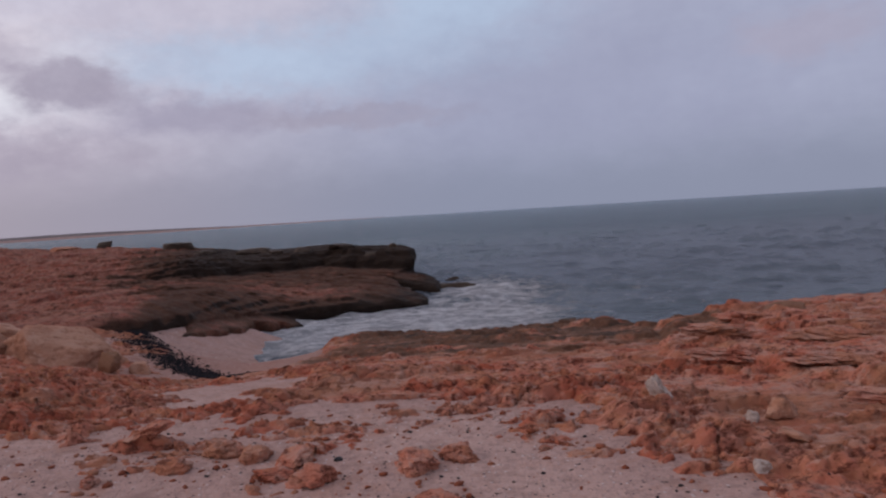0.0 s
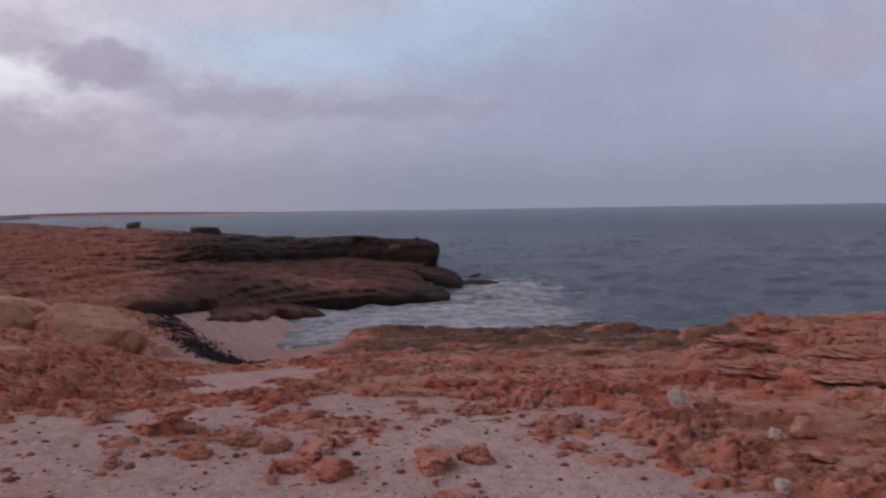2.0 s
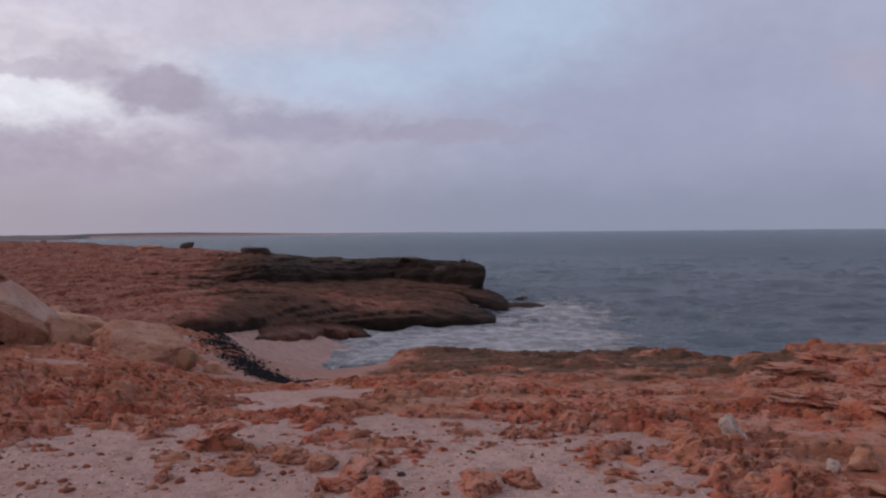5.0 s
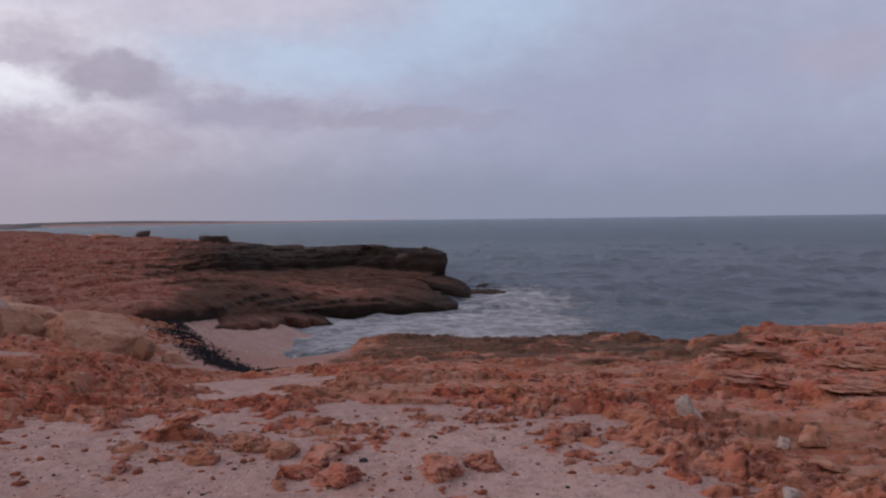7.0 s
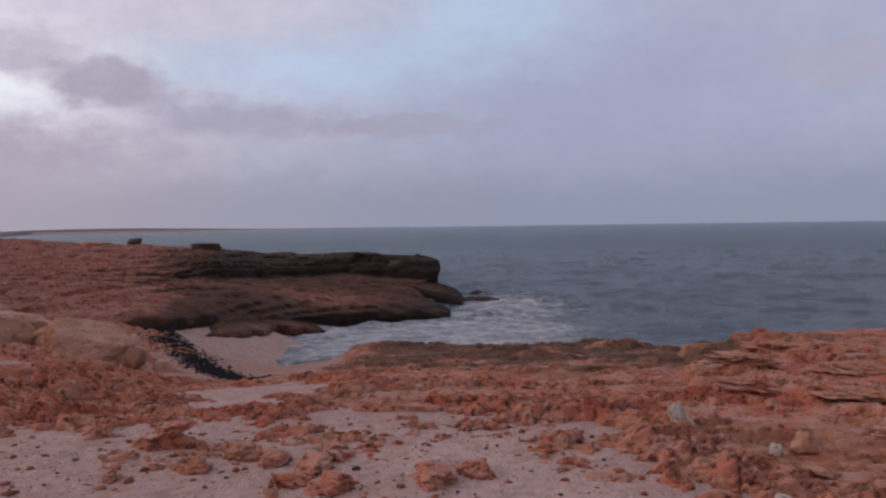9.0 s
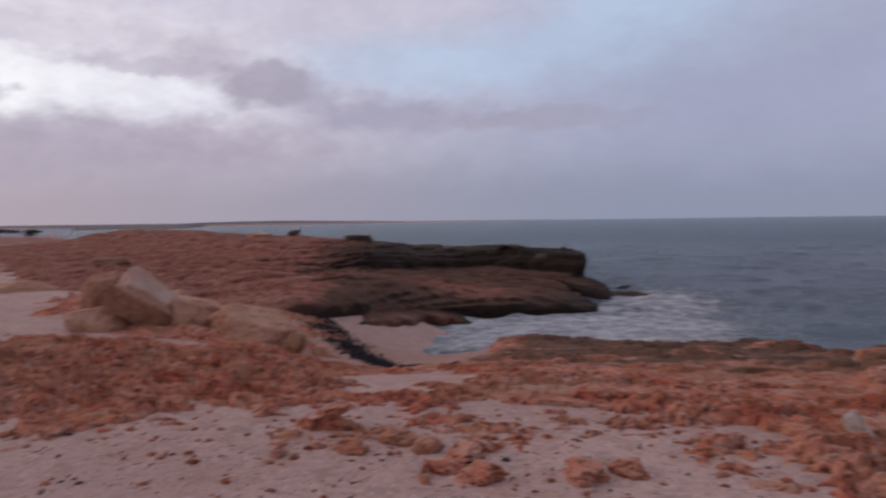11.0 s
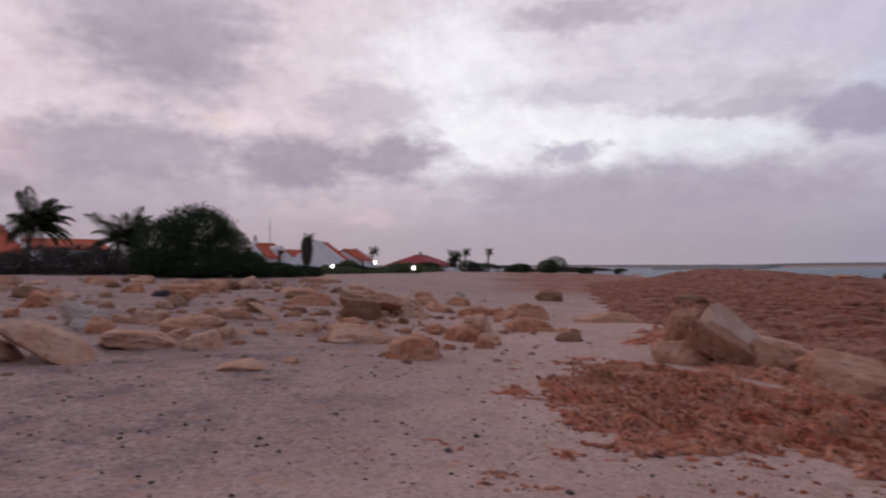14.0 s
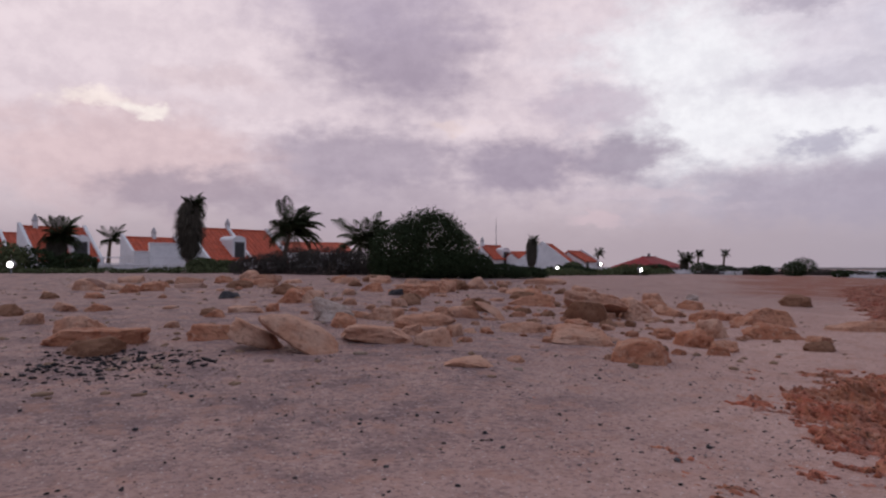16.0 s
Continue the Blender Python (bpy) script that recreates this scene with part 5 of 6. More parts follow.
def house(label, x, y, face, wide, deep, eave, ridge, roof, parapets=(), dormer=None, chimney=None, openings=(), mono=False):
    """A gabled house: the ridge runs along x, the front looks along -y; face turns the front from +x towards +y."""
    h = thing("house", label, "house", x, y, 90 + face, HOMES, 0.15)
    half, a = deep / 2, wide / 2
    rear = [(0.12, 0), (0.12, ridge - 0.25)] if mono else [(half - 0.3, 0), (half - 0.3, eave)]
    part("wall", solid([(-half + 0.3, 0)] + rear + [(0, ridge - 0.25), (-half + 0.3, eave)], -a + 0.05, a - 0.05), PLASTER, h, "white plastered walls")
    for s in (-1,) if mono else (-1, 1):
        slope = part("roof", solid([(s * half, eave), (s * half, eave + 0.16), (s * 0.02, ridge + 0.02), (s * 0.02, ridge - 0.16)], -a + 0.12, a - 0.12), roof, h, "steep tiled roof plane")
        # rows of tiles, laid as ribs down the slope
        count = int(wide / 0.55)
        for k in range(count):
            bm = bmesh.new()
            u = -a + 0.3 + k * (wide - 0.6) / max(1, count - 1)
            bar = [bm.verts.new((u + du, s * yy, zz + up)) for du, up in ((-0.09, 0.0), (0.0, 0.07), (0.09, 0.0)) for yy, zz in ((half, eave + 0.155), (0.06, ridge + 0.0))]
            bm.faces.new((bar[0], bar[1], bar[3], bar[2]))
            bm.faces.new((bar[2], bar[3], bar[5], bar[4]))
            part("roof_rib", bm, roof, slope)
    part("ridge_cap", cuboid(-a + 0.1, a - 0.1, -0.14, 0.14, ridge - 0.04, ridge + 0.12, 0.05), roof, h)
    for u in parapets:
        back = [(0.16, ridge + 0.36), (0.16, 0.0)] if mono else [(half + 0.12, eave + 0.34), (half + 0.12, 0.0)]
        part("parapet", solid([(-half - 0.12, 0.0), (-half - 0.12, eave + 0.34), (0, ridge + 0.36)] + back, u - 0.16, u + 0.16), PLASTER, h, "white parapet following the gable")
    if dormer is not None:
        u, front = dormer, -half * 0.92
        top = eave + 0.62 * (ridge - eave)
        d = part("dormer", solid([(front, 0.0), (-0.35 * half, 0.0), (-0.35 * half, top), (front, top)], u - 0.85, u + 0.85), PLASTER, h, "white dormer with an arched top")
        bm = bmesh.new()
        arch = [(u + 0.85 * math.cos(math.pi * k / 10), top - 0.02 + 0.55 * math.sin(math.pi * k / 10)) for k in range(11)]
        one, two = [bm.verts.new((p, front, q)) for p, q in arch], [bm.verts.new((p, -0.35 * half, q)) for p, q in arch]
        bm.faces.new(one), bm.faces.new(two[::-1])
        for k in range(10):
            bm.faces.new((one[k + 1], one[k], two[k], two[k + 1]))
        part("arch", bm, PLASTER, d)
        part("door", cuboid(u - 0.55, u + 0.55, front - 0.06, front + 0.02, 0.1, top - 0.25, 0.02), DARK, h, "dark double door")
        part("door_frame", cuboid(u - 0.66, u + 0.66, front - 0.03, front - 0.005, 0.05, top - 0.14), FRAME, h)
    if chimney is not None:
        bm = cuboid(chimney - 0.22, chimney + 0.22, -0.22, 0.22, ridge - 0.2, ridge + 0.55, 0.03)
        c = part("chimney", bm, PLASTER, h, "white chimney with a pointed cap")
        bm = bmesh.new()
        bmesh.ops.create_cone(bm, cap_ends=True, segments=12, radius1=0.36, radius2=0.06, depth=0.7)
        bmesh.ops.transform(bm, matrix=Matrix.Translation((chimney, 0, ridge + 0.92)), verts=bm.verts)
        part("cap", bm, CAP, c)
    for u, z, w_, t_ in openings:
        window(h, u, -half + 0.24, z, w_, t_)
    return h


house("white house with steep orange tile roof and arched dormer", -80.5, -17.0, 35, 6.4, 7.4, 0.9, 4.3, ROOF, (-3.1, 3.1), 1.2, -1.7, mono=True)
house("white house with orange roof half hidden by palms", -86, -24.4, 30, 9.0, 6.6, 1.6, 3.9, ROOF, (1.2,), None, None)
house("low white house with an orange tile roof", -91.5, -9.2, 35, 6.6, 5.4, 1.5, 3.7, ROOF, (-3.2, 3.2), None, 0.6, mono=True)
house("long white house with two orange roof bays", -88.2, -0.4, 35, 11.2, 9.2, 1.0, 4.7, ROOF, (-5.5, 0.0, 5.5), -1.35, 0.0, mono=True)
house("low white house with a flat orange roof behind palms", -97.5, 10.6, 12, 9.0, 6.0, 2.2, 3.5, ROOF, (), None, None, ((-2.5, 0.9, 1.0, 1.1), (1.5, 0.9, 1.0, 1.1)))
house("small white cottage with an orange roof", -105, 38.2, 28, 4.6, 5.0, 1.7, 3.9, ROOF, (), 0.9, -2.0)
house("white cottage wing with a red roof and dark door", -102.8, 42.0, 18, 3.6, 4.4, 1.7, 3.0, ROOF, (), None, None, ((1.0, 0.4, 0.6, 1.4),))
house("white house with a tall sloping gable and red roof", -97.5, 44.2, 48, 5.0, 9.0, 0.7, 4.1, ROOF, (-2.4,), None, None)
house("white house wing with a red roof", -98.5, 49.0, 38, 4.6, 5.4, 1.6, 3.2, ROOF, (2.2,), None, None, ((-1.0, 0.5, 0.8, 1.3),))
house("small white outbuilding with a red roof", -103, 53.5, 40, 3.4, 4.0, 1.2, 2.4, ROOF_RED, (), None, None, ((0.0, 0.4, 0.8, 0.9),))


def annex(label, x, y, face, wide, deep, tall):
    b = thing("outbuilding", label, "building", x, y, 90 + face, "", 0.15)
    part("wall", cuboid(-wide / 2, wide / 2, -deep / 2, deep / 2, 0, tall, 0.03), PLASTER, b)
    part("coping", cuboid(-wide / 2 - 0.08, wide / 2 + 0.08, -deep / 2 - 0.08, deep / 2 + 0.08, tall + 0.004, tall + 0.14, 0.02), PLASTER, b)


annex("plain white flat-roofed outbuilding beside the path", -84.0, -6.3, 8, 4.2, 3.5, 2.75)
annex("low white outbuilding with a stepped end", -84.6, -8.9, 8, 2.2, 3.0, 1.9)


def pavilion(x, y, face):
    """The large building with a dark red hipped roof."""
    h = thing("pavilion", "long low building with a dark red hipped roof", "building", x, y, 90 + face, "", 0.2)
    part("wall", cuboid(-5.4, 5.4, -3.4, 3.4, 0, 1.25), PLASTER, h, "white walls under wide eaves")
    bm = bmesh.new()
    low = [bm.verts.new(p) for p in ((-6.4, -4.4, 1.1), (6.4, -4.4, 1.1), (6.4, 4.4, 1.1), (-6.4, 4.4, 1.1))]
    lip = [bm.verts.new((p.co.x, p.co.y, 1.28)) for p in low]
    top = [bm.verts.new(p) for p in ((-2.9, 0, 3.1), (2.6, 0, 3.1))]
    bm.faces.new(low[::-1])
    for i in range(4):
        bm.faces.new((low[i], low[(i + 1) % 4], lip[(i + 1) % 4], lip[i]))
    bm.faces.new((lip[0], lip[1], top[1], top[0])), bm.faces.new((lip[1], lip[2], top[1]))
    bm.faces.new((lip[2], lip[3], top[0], top[1])), bm.faces.new((lip[3], lip[0], top[0]))
    part("roof", bm, ROOF_RED, h, "dark red hipped tile roof")
    part("ridge_cap", cuboid(-2.9, 2.6, -0.14, 0.14, 3.06, 3.2, 0.04), ROOF_RED, h)
    part("chimney", cuboid(-0.5, -0.1, -0.2, 0.2, 3.0, 3.7, 0.03), FRAME, h)
    for u in (-3.6, -1.2, 1.2, 3.6):
        window(h, u, -3.4, 0.35, 0.9, 0.6)


pavilion(-116.6, 73.0, 32)


def garden_wall(label, x0, y0, x1, y1, tall):
    length = math.hypot(x1 - x0, y1 - y0)
    g = thing("garden_wall", label, "wall", (x0 + x1) / 2, (y0 + y1) / 2, math.degrees(math.atan2(y1 - y0, x1 - x0)), "", 0.2)
    part("wall", cuboid(-length / 2, length / 2, -0.12, 0.12, 0, tall), PLASTER, g)
    part("coping", cuboid(-length / 2 - 0.04, length / 2 + 0.04, -0.17, 0.17, tall + 0.004, tall + 0.1, 0.02), PLASTER, g)
    n = max(2, int(length / 2.4))
    for k in range(n + 1):
        u = -length / 2 + 0.15 + k * (length - 0.3) / n
        part("pier", cuboid(u - 0.16, u + 0.16, -0.19, 0.19, 0, tall + 0.22, 0.03), PLASTER, g)


garden_wall("low white garden wall with short piers", -69.5, -14.0, -70.0, -3.4, 0.62)
garden_wall("low white garden wall behind the terrace", -74.5, -11.0, -75.0, -5.0, 0.4)
garden_wall("low white wall below the red-roofed house", -88, 44.5, -84, 51.5, 0.8)
garden_wall("low white wall beside the pavilion", -105, 66, -99, 74, 0.7)
garden_wall("far low white wall behind the beach", -112, 112, -103, 122, 1.1)
garden_wall("far white wall near the palms", -108, 78, -104, 90, 0.9)


def railing(label, x0, y0, x1, y1, tall):
    length = math.hypot(x1 - x0, y1 - y0)
    g = thing("railing", label, "railing", (x0 + x1) / 2, (y0 + y1) / 2, math.degrees(math.atan2(y1 - y0, x1 - x0)), "", 0.1)
    for z in (0.55 * tall, tall):
        part("rail", cuboid(-length / 2, length / 2, -0.04, 0.04, z - 0.05, z + 0.05, 0.01), PLASTER, g)
    n = int(length / 1.2)
    for k in range(n + 1):
        u = -length / 2 + k * length / n
        part("post", cuboid(u - 0.05, u + 0.05, -0.055, 0.055, 0, tall + 0.07, 0.01), PLASTER, g)


railing("white wooden railing along the terrace", -72.3, -12.5, -72.8, -4.2, 1.25)


# ---- plants ----
def frond_shape(seed, rise, droop, leaflets=44, spread_=0.32):
    """A feather leaf one metre long that rises from its foot and bends over, with paired leaflets."""
    rng = np.random.RandomState(seed)
    bm = bmesh.new()

    def spine(t):
        return Vector((t, 0, rise * t - droop * t * t))

    for k in range(8):
        a, b = spine(k / 8), spine((k + 1) / 8)
        ra, rb = 0.012 * (1 - k / 9), 0.012 * (1 - (k + 1) / 9)
        quad = [bm.verts.new(a + Vector((0, ra, 0))), bm.verts.new(a - Vector((0, ra, 0))), bm.verts.new(b - Vector((0, rb, 0))), bm.verts.new(b + Vector((0, rb, 0)))]
        bm.faces.new(quad)
    for k in range(leaflets):
        t = 0.14 + 0.86 * k / (leaflets - 1)
        reach = spread_ * math.sin(math.pi * min(1, 0.18 + 0.8 * t)) * rng.uniform(0.8, 1.15)
        for s in (-1, 1):
            p = spine(t)
            tip = p + Vector((0.55 * reach, s * reach * 0.8, -0.25 * reach + rng.uniform(-0.04, 0.03)))
            mid = p.lerp(tip, 0.45)
            w_ = Vector((0.017, -s * 0.008, 0.006))
            v = [bm.verts.new(p), bm.verts.new(mid + w_), bm.verts.new(tip), bm.verts.new(mid - w_)]
            bm.faces.new(v)
    return bm


def shared_mesh(name, bm, mat):
    me = bpy.data.meshes.new(name)
    bm.to_mesh(me)
    bm.free()
    me.materials.append(mat)
    return me


FRONDS = [shared_mesh("frond", frond_shape(801 + n, r, d), LEAF_PALM) for n, (r, d) in enumerate([(1.7, 0.9), (1.15, 0.95), (0.6, 0.9), (0.1, 0.7)])]


def skirt_shape(seed, top, bottom, wide, count):
    """Dead leaves hanging in layers down a trunk."""
    rng = np.random.RandomState(seed)
    bm = bmesh.new()
    for k in range(count):
        z, a = rng.uniform(bottom, top), rng.uniform(0, 2 * math.pi)
        u = (z - bottom) / (top - bottom)
        r = wide * (0.35 + 0.65 * math.sin(math.pi * (0.1 + 0.66 * u))) * rng.uniform(0.45, 1.05)
        out, side = Vector((math.cos(a), math.sin(a), 0)), Vector((-math.sin(a), math.cos(a), 0))
        p = Vector((0, 0, z + 0.3)) + out * r * 0.6
        q = Vector((0, 0, z - rng.uniform(0.1, 0.5))) + out * r + side * rng.uniform(-0.2, 0.2)
        w_ = side * rng.uniform(0.025, 0.06)
        bm.faces.new([bm.verts.new(p - w_), bm.verts.new(p + w_), bm.verts.new(q + w_ * 0.6), bm.verts.new(q - w_ * 0.6)])
    return bm


def palm(label, x, y, tall, reach, fronds, skirt, seed, lean=(0.0, 0.0), wind=70.0, group="palms of the village"):
    """wind: the bearing towards which the fronds are blown; skirt: how wide the dead leaves hang, if they do."""
    rng = np.random.RandomState(seed)
    p = thing("palm_tree", label, "palm tree", x, y, 0, group, 0.1)
    part("trunk", rod(0, 0, 0, tall, 0.26, 0.16, 10, lean, 8), BARK, p)
    for k in range(fronds):
        a = 360 * k * 0.382 + rng.uniform(-12, 12)
        turn_to = (wind - a + 180) % 360 - 180
        a += 0.22 * turn_to
        level = k / fronds
        me = FRONDS[min(3, int(level * 4))]
        ob = new("frond", me)
        ob.parent = p
        s = reach * rng.uniform(0.75, 1.1)
        ob.matrix_basis = pose(lean[0], lean[1], tall - 0.05 + 0.2 * (1 - level), rng.uniform(-18, 18), rng.uniform(-16, 10), a) @ Matrix.Diagonal((s, s, s, 1))
    if skirt:
        part("dead_leaves", skirt_shape(seed, tall + 0.1, 0.28 * tall, skirt, 2600), LEAF_DEAD, p, "shaggy grey skirt of dead leaves")
    return p


palm("feather palm blown over by the wind", -62.0, 4.2, 3.3, 2.7, 60, 0, 821, (0.1, 0.5), 85)
palm("low feather palm beside the big shrub", -57.4, 9.6, 2.4, 2.4, 52, 0, 822, (0.1, 0.3), 85)
palm("shaggy fan palm wrapped in hanging dead leaves", -58.0, -3.0, 5.0, 1.0, 70, 1.3, 823, (0.0, 0.25), 85)
palm("bushy feather palm in front of an orange roof", -64.8, -13.4, 2.7, 1.8, 60, 0.9, 824, (0.0, 0.1), 85)
palm("shaggy small palm beside the white gable", -87.5, 37.4, 3.9, 0.9, 50, 0.85, 825, (0.0, 0.2), 85)
palm("palm behind the orange roofed house", -92, -13.6, 3.4, 1.8, 34, 0, 826, (0, 0.2), 85)
palm("far palm by the beach", -107, 73.6, 2.2, 1.7, 44, 0.8, 827, (0, 0.3), 60)
palm("far palm with a round crown", -114, 81.2, 3.4, 0.95, 50, 0, 828, (0, 0.3), 60)
palm("far slender palm by the beach", -111.5, 84.8, 3.5, 0.95, 50, 0, 829, (0, 0.3), 60)
palm("far palm behind the lamp", -102.0, 54.6, 3.0, 1.1, 30, 0, 830, (0, 0.2), 60)


def leaves(name, lumps, count, size, mat, parent, seed, shell=0.55):
    """A crown of small leaf sprays, spread through overlapping lumps, denser towards their skins."""
    rng = np.random.RandomState(seed)
    lumps = np.array(lumps, float)
    weight = (lumps[:, 3:] ** 2).sum(1)
    pick = rng.choice(len(lumps), count, p=weight / weight.sum())
    d = rng.normal(0, 1, (count, 3))
    d /= np.linalg.norm(d, axis=1)[:, None]
    r = rng.uniform(shell, 1.0, count) ** 0.6 * (1 + 0.045 * rng.normal(0, 1, count))
    c = lumps[pick, :3] + d * r[:, None] * lumps[pick, 3:]
    c = c[c[:, 2] > 0.02]
    n = len(c)
    a, b = rng.normal(0, 1, (n, 3)), rng.normal(0, 1, (n, 3))
    a /= np.linalg.norm(a, axis=1)[:, None]
    b -= a * (a * b).sum(1)[:, None]
    b /= np.linalg.norm(b, axis=1)[:, None]
    s = size * rng.uniform(0.6, 1.4, n)[:, None]
    quad = np.stack([c - a * s, c + b * s * 0.45, c + a * s, c - b * s * 0.45], 1).reshape(-1, 3)
    me = bpy.data.meshes.new(name)
    me.vertices.add(4 * n)
    me.vertices.foreach_set("co", quad.astype(np.float32).ravel())
    me.loops.add(4 * n)
    me.loops.foreach_set("vertex_index", np.arange(4 * n, dtype=np.int32))
    me.polygons.add(n)
    me.polygons.foreach_set("loop_start", np.arange(0, 4 * n, 4, dtype=np.int32))
    me.update(calc_edges=True)
    me.materials.append(mat)
    ob = new(name, me)
    ob.parent = parent
    return ob


def shrub(label, x, y, lumps, count, size, mat, seed, category="shrub", group=""):
    s = thing("shrub", label, category, x, y, 0, group, 0.05)
    rng = np.random.RandomState(seed)
    for k in range(7):
        lump = lumps[k % len(lumps)]
        part("stem", rod(rng.uniform(-0.3, 0.3), rng.uniform(-0.3, 0.3), 0, max(0.3, lump[2]), 0.08, 0.03, 6, (lump[0] * 0.7, lump[1] * 0.7), 4), BARK, s)
    leaves("crown", lumps, count, size, mat, s, seed)
    return s


shrub("big dark green shrub with a dense domed crown", -44.0, 11.6, [(0, 0.2, 2.2, 1.9, 2.6, 2.2), (0.2, -1.8, 1.7, 1.7, 1.8, 1.8), (0, 2.0, 1.5, 1.5, 1.5, 1.6), (0, 0.6, 3.0, 1.2, 1.3, 1.1), (0, 3.2, 0.8, 1.2, 1.3, 0.9), (0.3, -2.6, 0.9, 1.2, 1.1, 1.0), (0.4, 0.3, 0.9, 1.9, 2.8, 1.0), (0, -0.8, 2.7, 1.0, 0.9, 0.9)], 46000, 0.075, LEAF_DARK, 831)
shrub("dark green shrub trailing off beside the big one", -45.5, 16.0, [(0, -0.6, 0.6, 1.2, 1.4, 0.8), (0, 1.2, 0.4, 1.0, 1.8, 0.6), (0, 3.0, 0.3, 0.9, 1.6, 0.5)], 11000, 0.075, LEAF_DARK, 832)
LOW = "low shrubs along the top of the beach"
for n, (x, y, rx, tall) in enumerate([(-50, 2.0, 1.7, 1.3), (-50.5, 4.2, 1.9, 1.75), (-49.5, 6.2, 1.9, 1.8), (-50, 8.2, 1.8, 1.6), (-48.8, 9.8, 1.5, 1.4)]):
    shrub("low grey-brown salt shrub", x, y, [(0, 0, 0.5 * tall, 1.3, rx, 0.6 * tall), (0.1, 0.5 * rx, 0.5 * tall, 1.0, 0.7 * rx, 0.5 * tall), (0, -0.6 * rx, 0.4 * tall, 1.0, 0.7 * rx, 0.5 * tall)], 7000, 0.06, LEAF_GREY, 840 + n, group=LOW)
for n, (x, y, rx, tall, mat) in enumerate([(-60, -16.6, 2.2, 2.3, LEAF_HEDGE), (-62, -11.6, 1.6, 1.5, LEAF_DARK), (-62.5, -15.0, 2.0, 1.9, LEAF_DARK), (-57, -2.0, 1.1, 1.1, LEAF_HEDGE), (-57.5, -0.4, 1.2, 0.9, LEAF_HEDGE), (-63, 30.5, 2.4, 0.9, LEAF_DARK), (-70, 41.5, 2.2, 1.2, LEAF_HEDGE), (-86, 42.5, 1.2, 1.4, LEAF_HEDGE), (-95, 60.5, 2.0, 1.5, LEAF_DARK), (-101, 76, 2.6, 1.5, LEAF_DARK), (-99.7, 91.2, 2.4, 2.9, LEAF_DARK), (-104, 84, 3.0, 1.1, LEAF_GREY), (-102, 97, 3.4, 1.0, LEAF_GREY), (-103, 104, 3.4, 0.9, LEAF_DARK)]):
    shrub("green garden shrub at the edge of the village" if n < 9 else "far dark shrub behind the beach", x, y, [(0, 0, 0.5 * tall, 0.8 * rx, rx, 0.55 * tall), (0.2, 0.5 * rx, 0.45 * tall, 0.6 * rx, 0.6 * rx, 0.5 * tall), (0, -0.5 * rx, 0.4 * tall, 0.6 * rx, 0.6 * rx, 0.45 * tall)], 2200, 0.13, mat, 860 + n, group="garden shrubs")


def hedge(label, x0, y0, x1, y1, tall, mat, seed):
    n = int(math.hypot(x1 - x0, y1 - y0) / 1.3) + 1
    h = thing("hedge", label, "hedge", x0, y0, 0, "", 0.05)
    rise = ground_at(x1, y1) - ground_at(x0, y0)
    rng = np.random.RandomState(seed)
    lumps = [((x1 - x0) * k / n, (y1 - y0) * k / n, rise * k / n + 0.4 * tall * rng.uniform(0.7, 1.2), 0.8, 1.0, 0.55 * tall * rng.uniform(0.7, 1.3)) for k in range(n + 1)]
    leaves("crown", lumps, 420 * (n + 1), 0.11, mat, h, seed, 0.4)
    part("stem", rod(0, 0, 0, 0.4 * tall, 0.06, 0.03, 6), BARK, h)


hedge("long low green strip of beach plants", -55.0, -17.0, -54.5, -0.5, 0.5, LEAF_HEDGE, 881)
hedge("low green strip of plants before the white houses", -50.0, 18.0, -64.0, 34.0, 0.65, LEAF_HEDGE, 882)
hedge("low green strip of plants beyond the hedge", -66.0, 36.0, -88.0, 58.0, 0.8, LEAF_HEDGE, 883)
hedge("far dark strip of plants along the beach", -96.0, 70.0, -98.0, 108.0, 0.9, LEAF_GREY, 884)


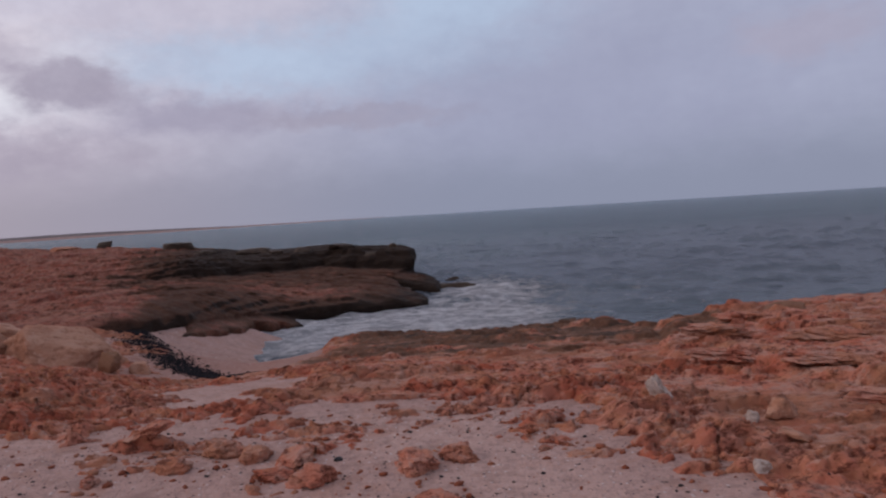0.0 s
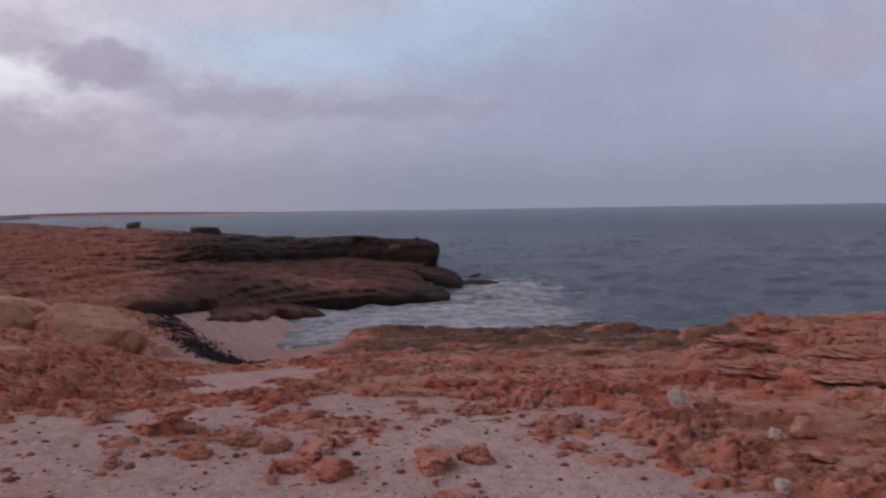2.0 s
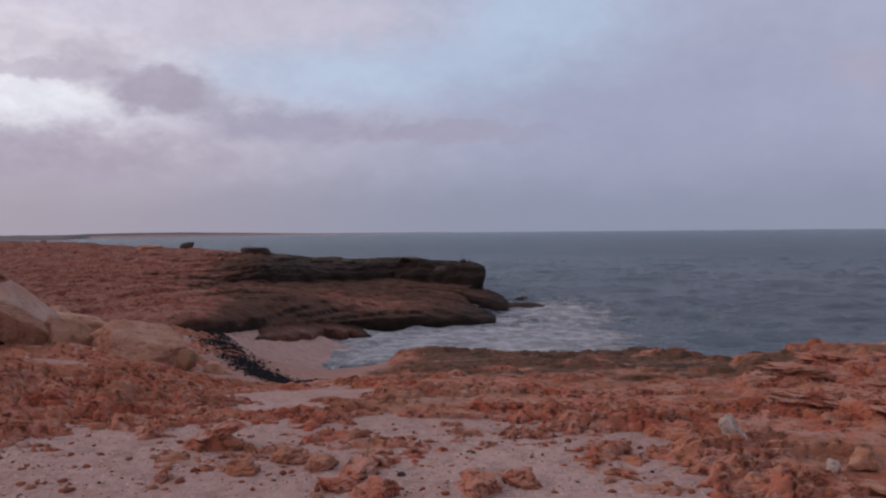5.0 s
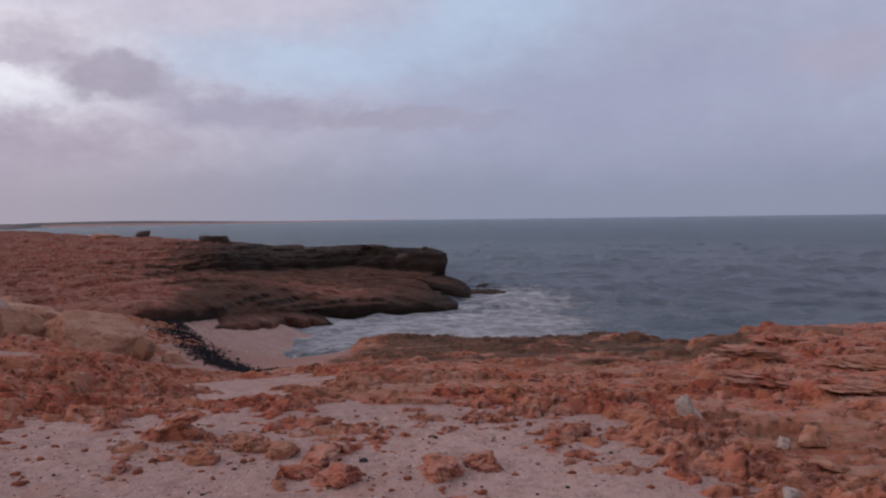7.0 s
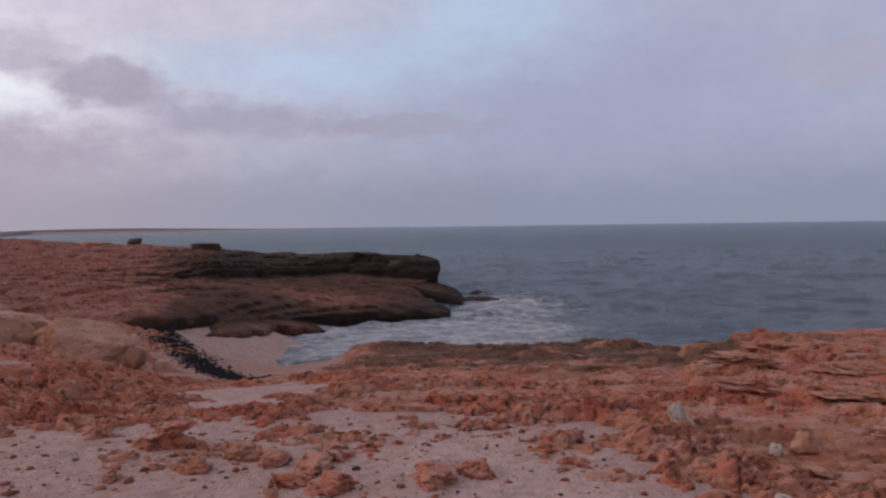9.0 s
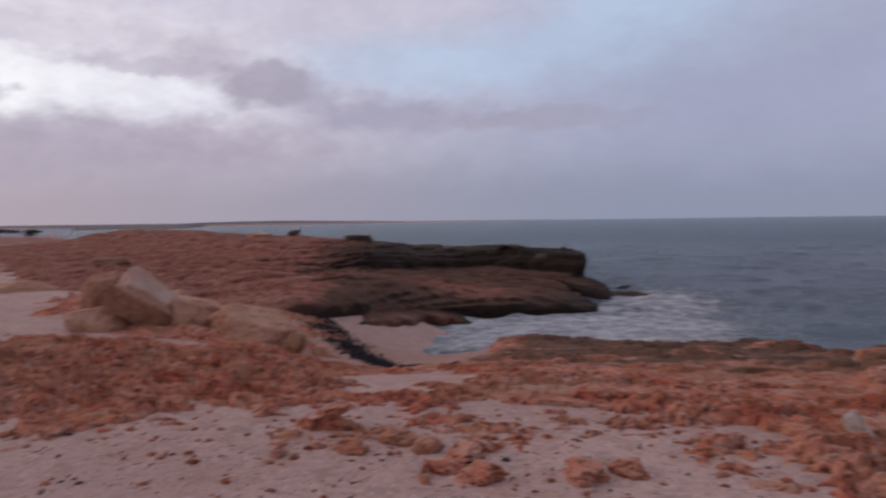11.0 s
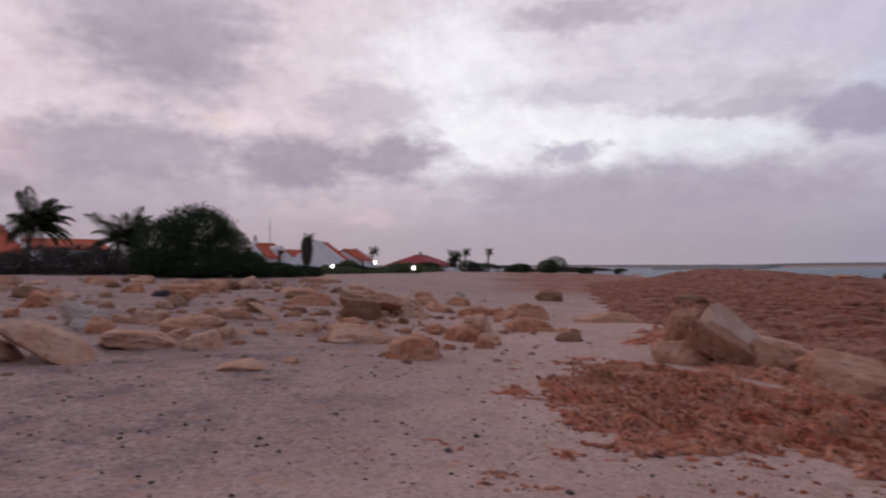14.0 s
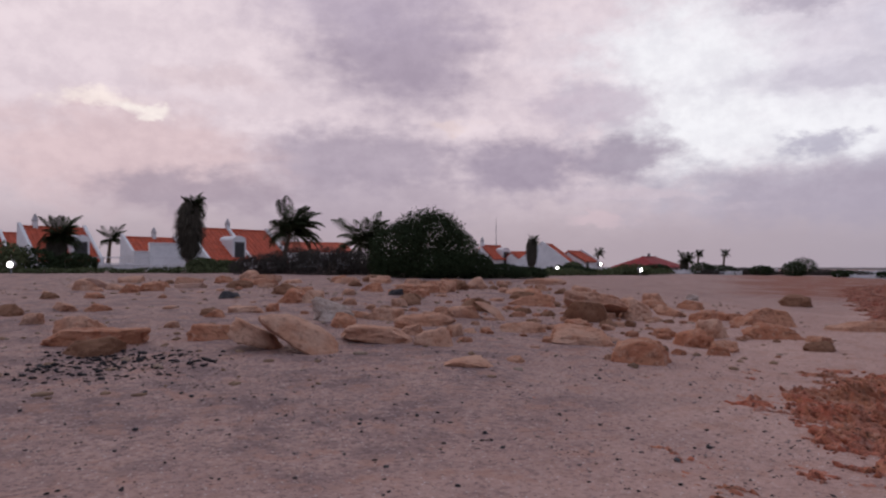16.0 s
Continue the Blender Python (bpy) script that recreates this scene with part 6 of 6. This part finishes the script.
# ---- lamps and mast ----
def floodlight(x, y, tall, face):
    f = thing("floodlight", "lit white floodlight on a short pole", "lamp", x, y, face, "floodlights of the village", 0.1)
    part("pole", rod(0, 0, 0, tall, 0.05, 0.04, 8), METAL, f)

    def disc(y0, y1, r):
        return solid([(r * math.cos(2 * math.pi * k / 20), tall + 0.2 + r * math.sin(2 * math.pi * k / 20)) for k in range(20)], y0, y1)

    turned = Matrix.Rotation(radians(90), 4, "Z")
    shapes = [disc(-0.14, 0.16, 0.25), disc(-0.18, -0.145, 0.17)]
    for bm in shapes:
        bmesh.ops.transform(bm, matrix=turned, verts=bm.verts)
    h = part("head", shapes[0], METAL, f)
    part("lens", shapes[1], LENS, h, "glowing white lens")



floodlight(-52.5, -13.45, 0.5, 76)
floodlight(-61.8, 28.8, 0.5, 115)
floodlight(-70.6, 38.0, 1.0, 118)
floodlight(-66.8, 40.6, 0.5, 121)

mast = thing("antenna_mast", "thin grey antenna mast behind the cottage", "mast", -105.2, 39.1, 0, "", 0.1)
part("pole", rod(0, 0, 0, 7.2, 0.08, 0.05, 8), METAL, mast)
part("whip", rod(0, 0, 7.2, 8.2, 0.03, 0.015, 6), METAL, mast)


# the far end of the beach: bushes, low walls and a dark strip
for n, (x, y, rx, tall) in enumerate([(-92.3, 76.8, 1.8, 1.5), (-89.5, 80.2, 1.8, 2.1), (-85.2, 84.7, 1.5, 1.1), (-97.5, 70.1, 1.9, 1.8), (-82.0, 89.0, 1.4, 1.0), (-76.0, 93.0, 1.6, 1.1)]):
    shrub("far dark shrub behind the beach", x, y, [(0, 0, 0.5 * tall, 0.8 * rx, rx, 0.55 * tall), (0.2, 0.5 * rx, 0.45 * tall, 0.6 * rx, 0.6 * rx, 0.5 * tall)], 1500, 0.15, LEAF_DARK, 890 + n, group="far shrubs")
garden_wall("short white wall before the far shrubs", -96.5, 72.0, -94.0, 74.8, 0.6)
garden_wall("far low white wall along the beach", -85.6, 84.0, -80.4, 89.5, 0.55)
hedge("brown strip of dry plants at the far end of the beach", -95.0, 74.5, -70.0, 97.0, 0.8, LEAF_GREY, 885)
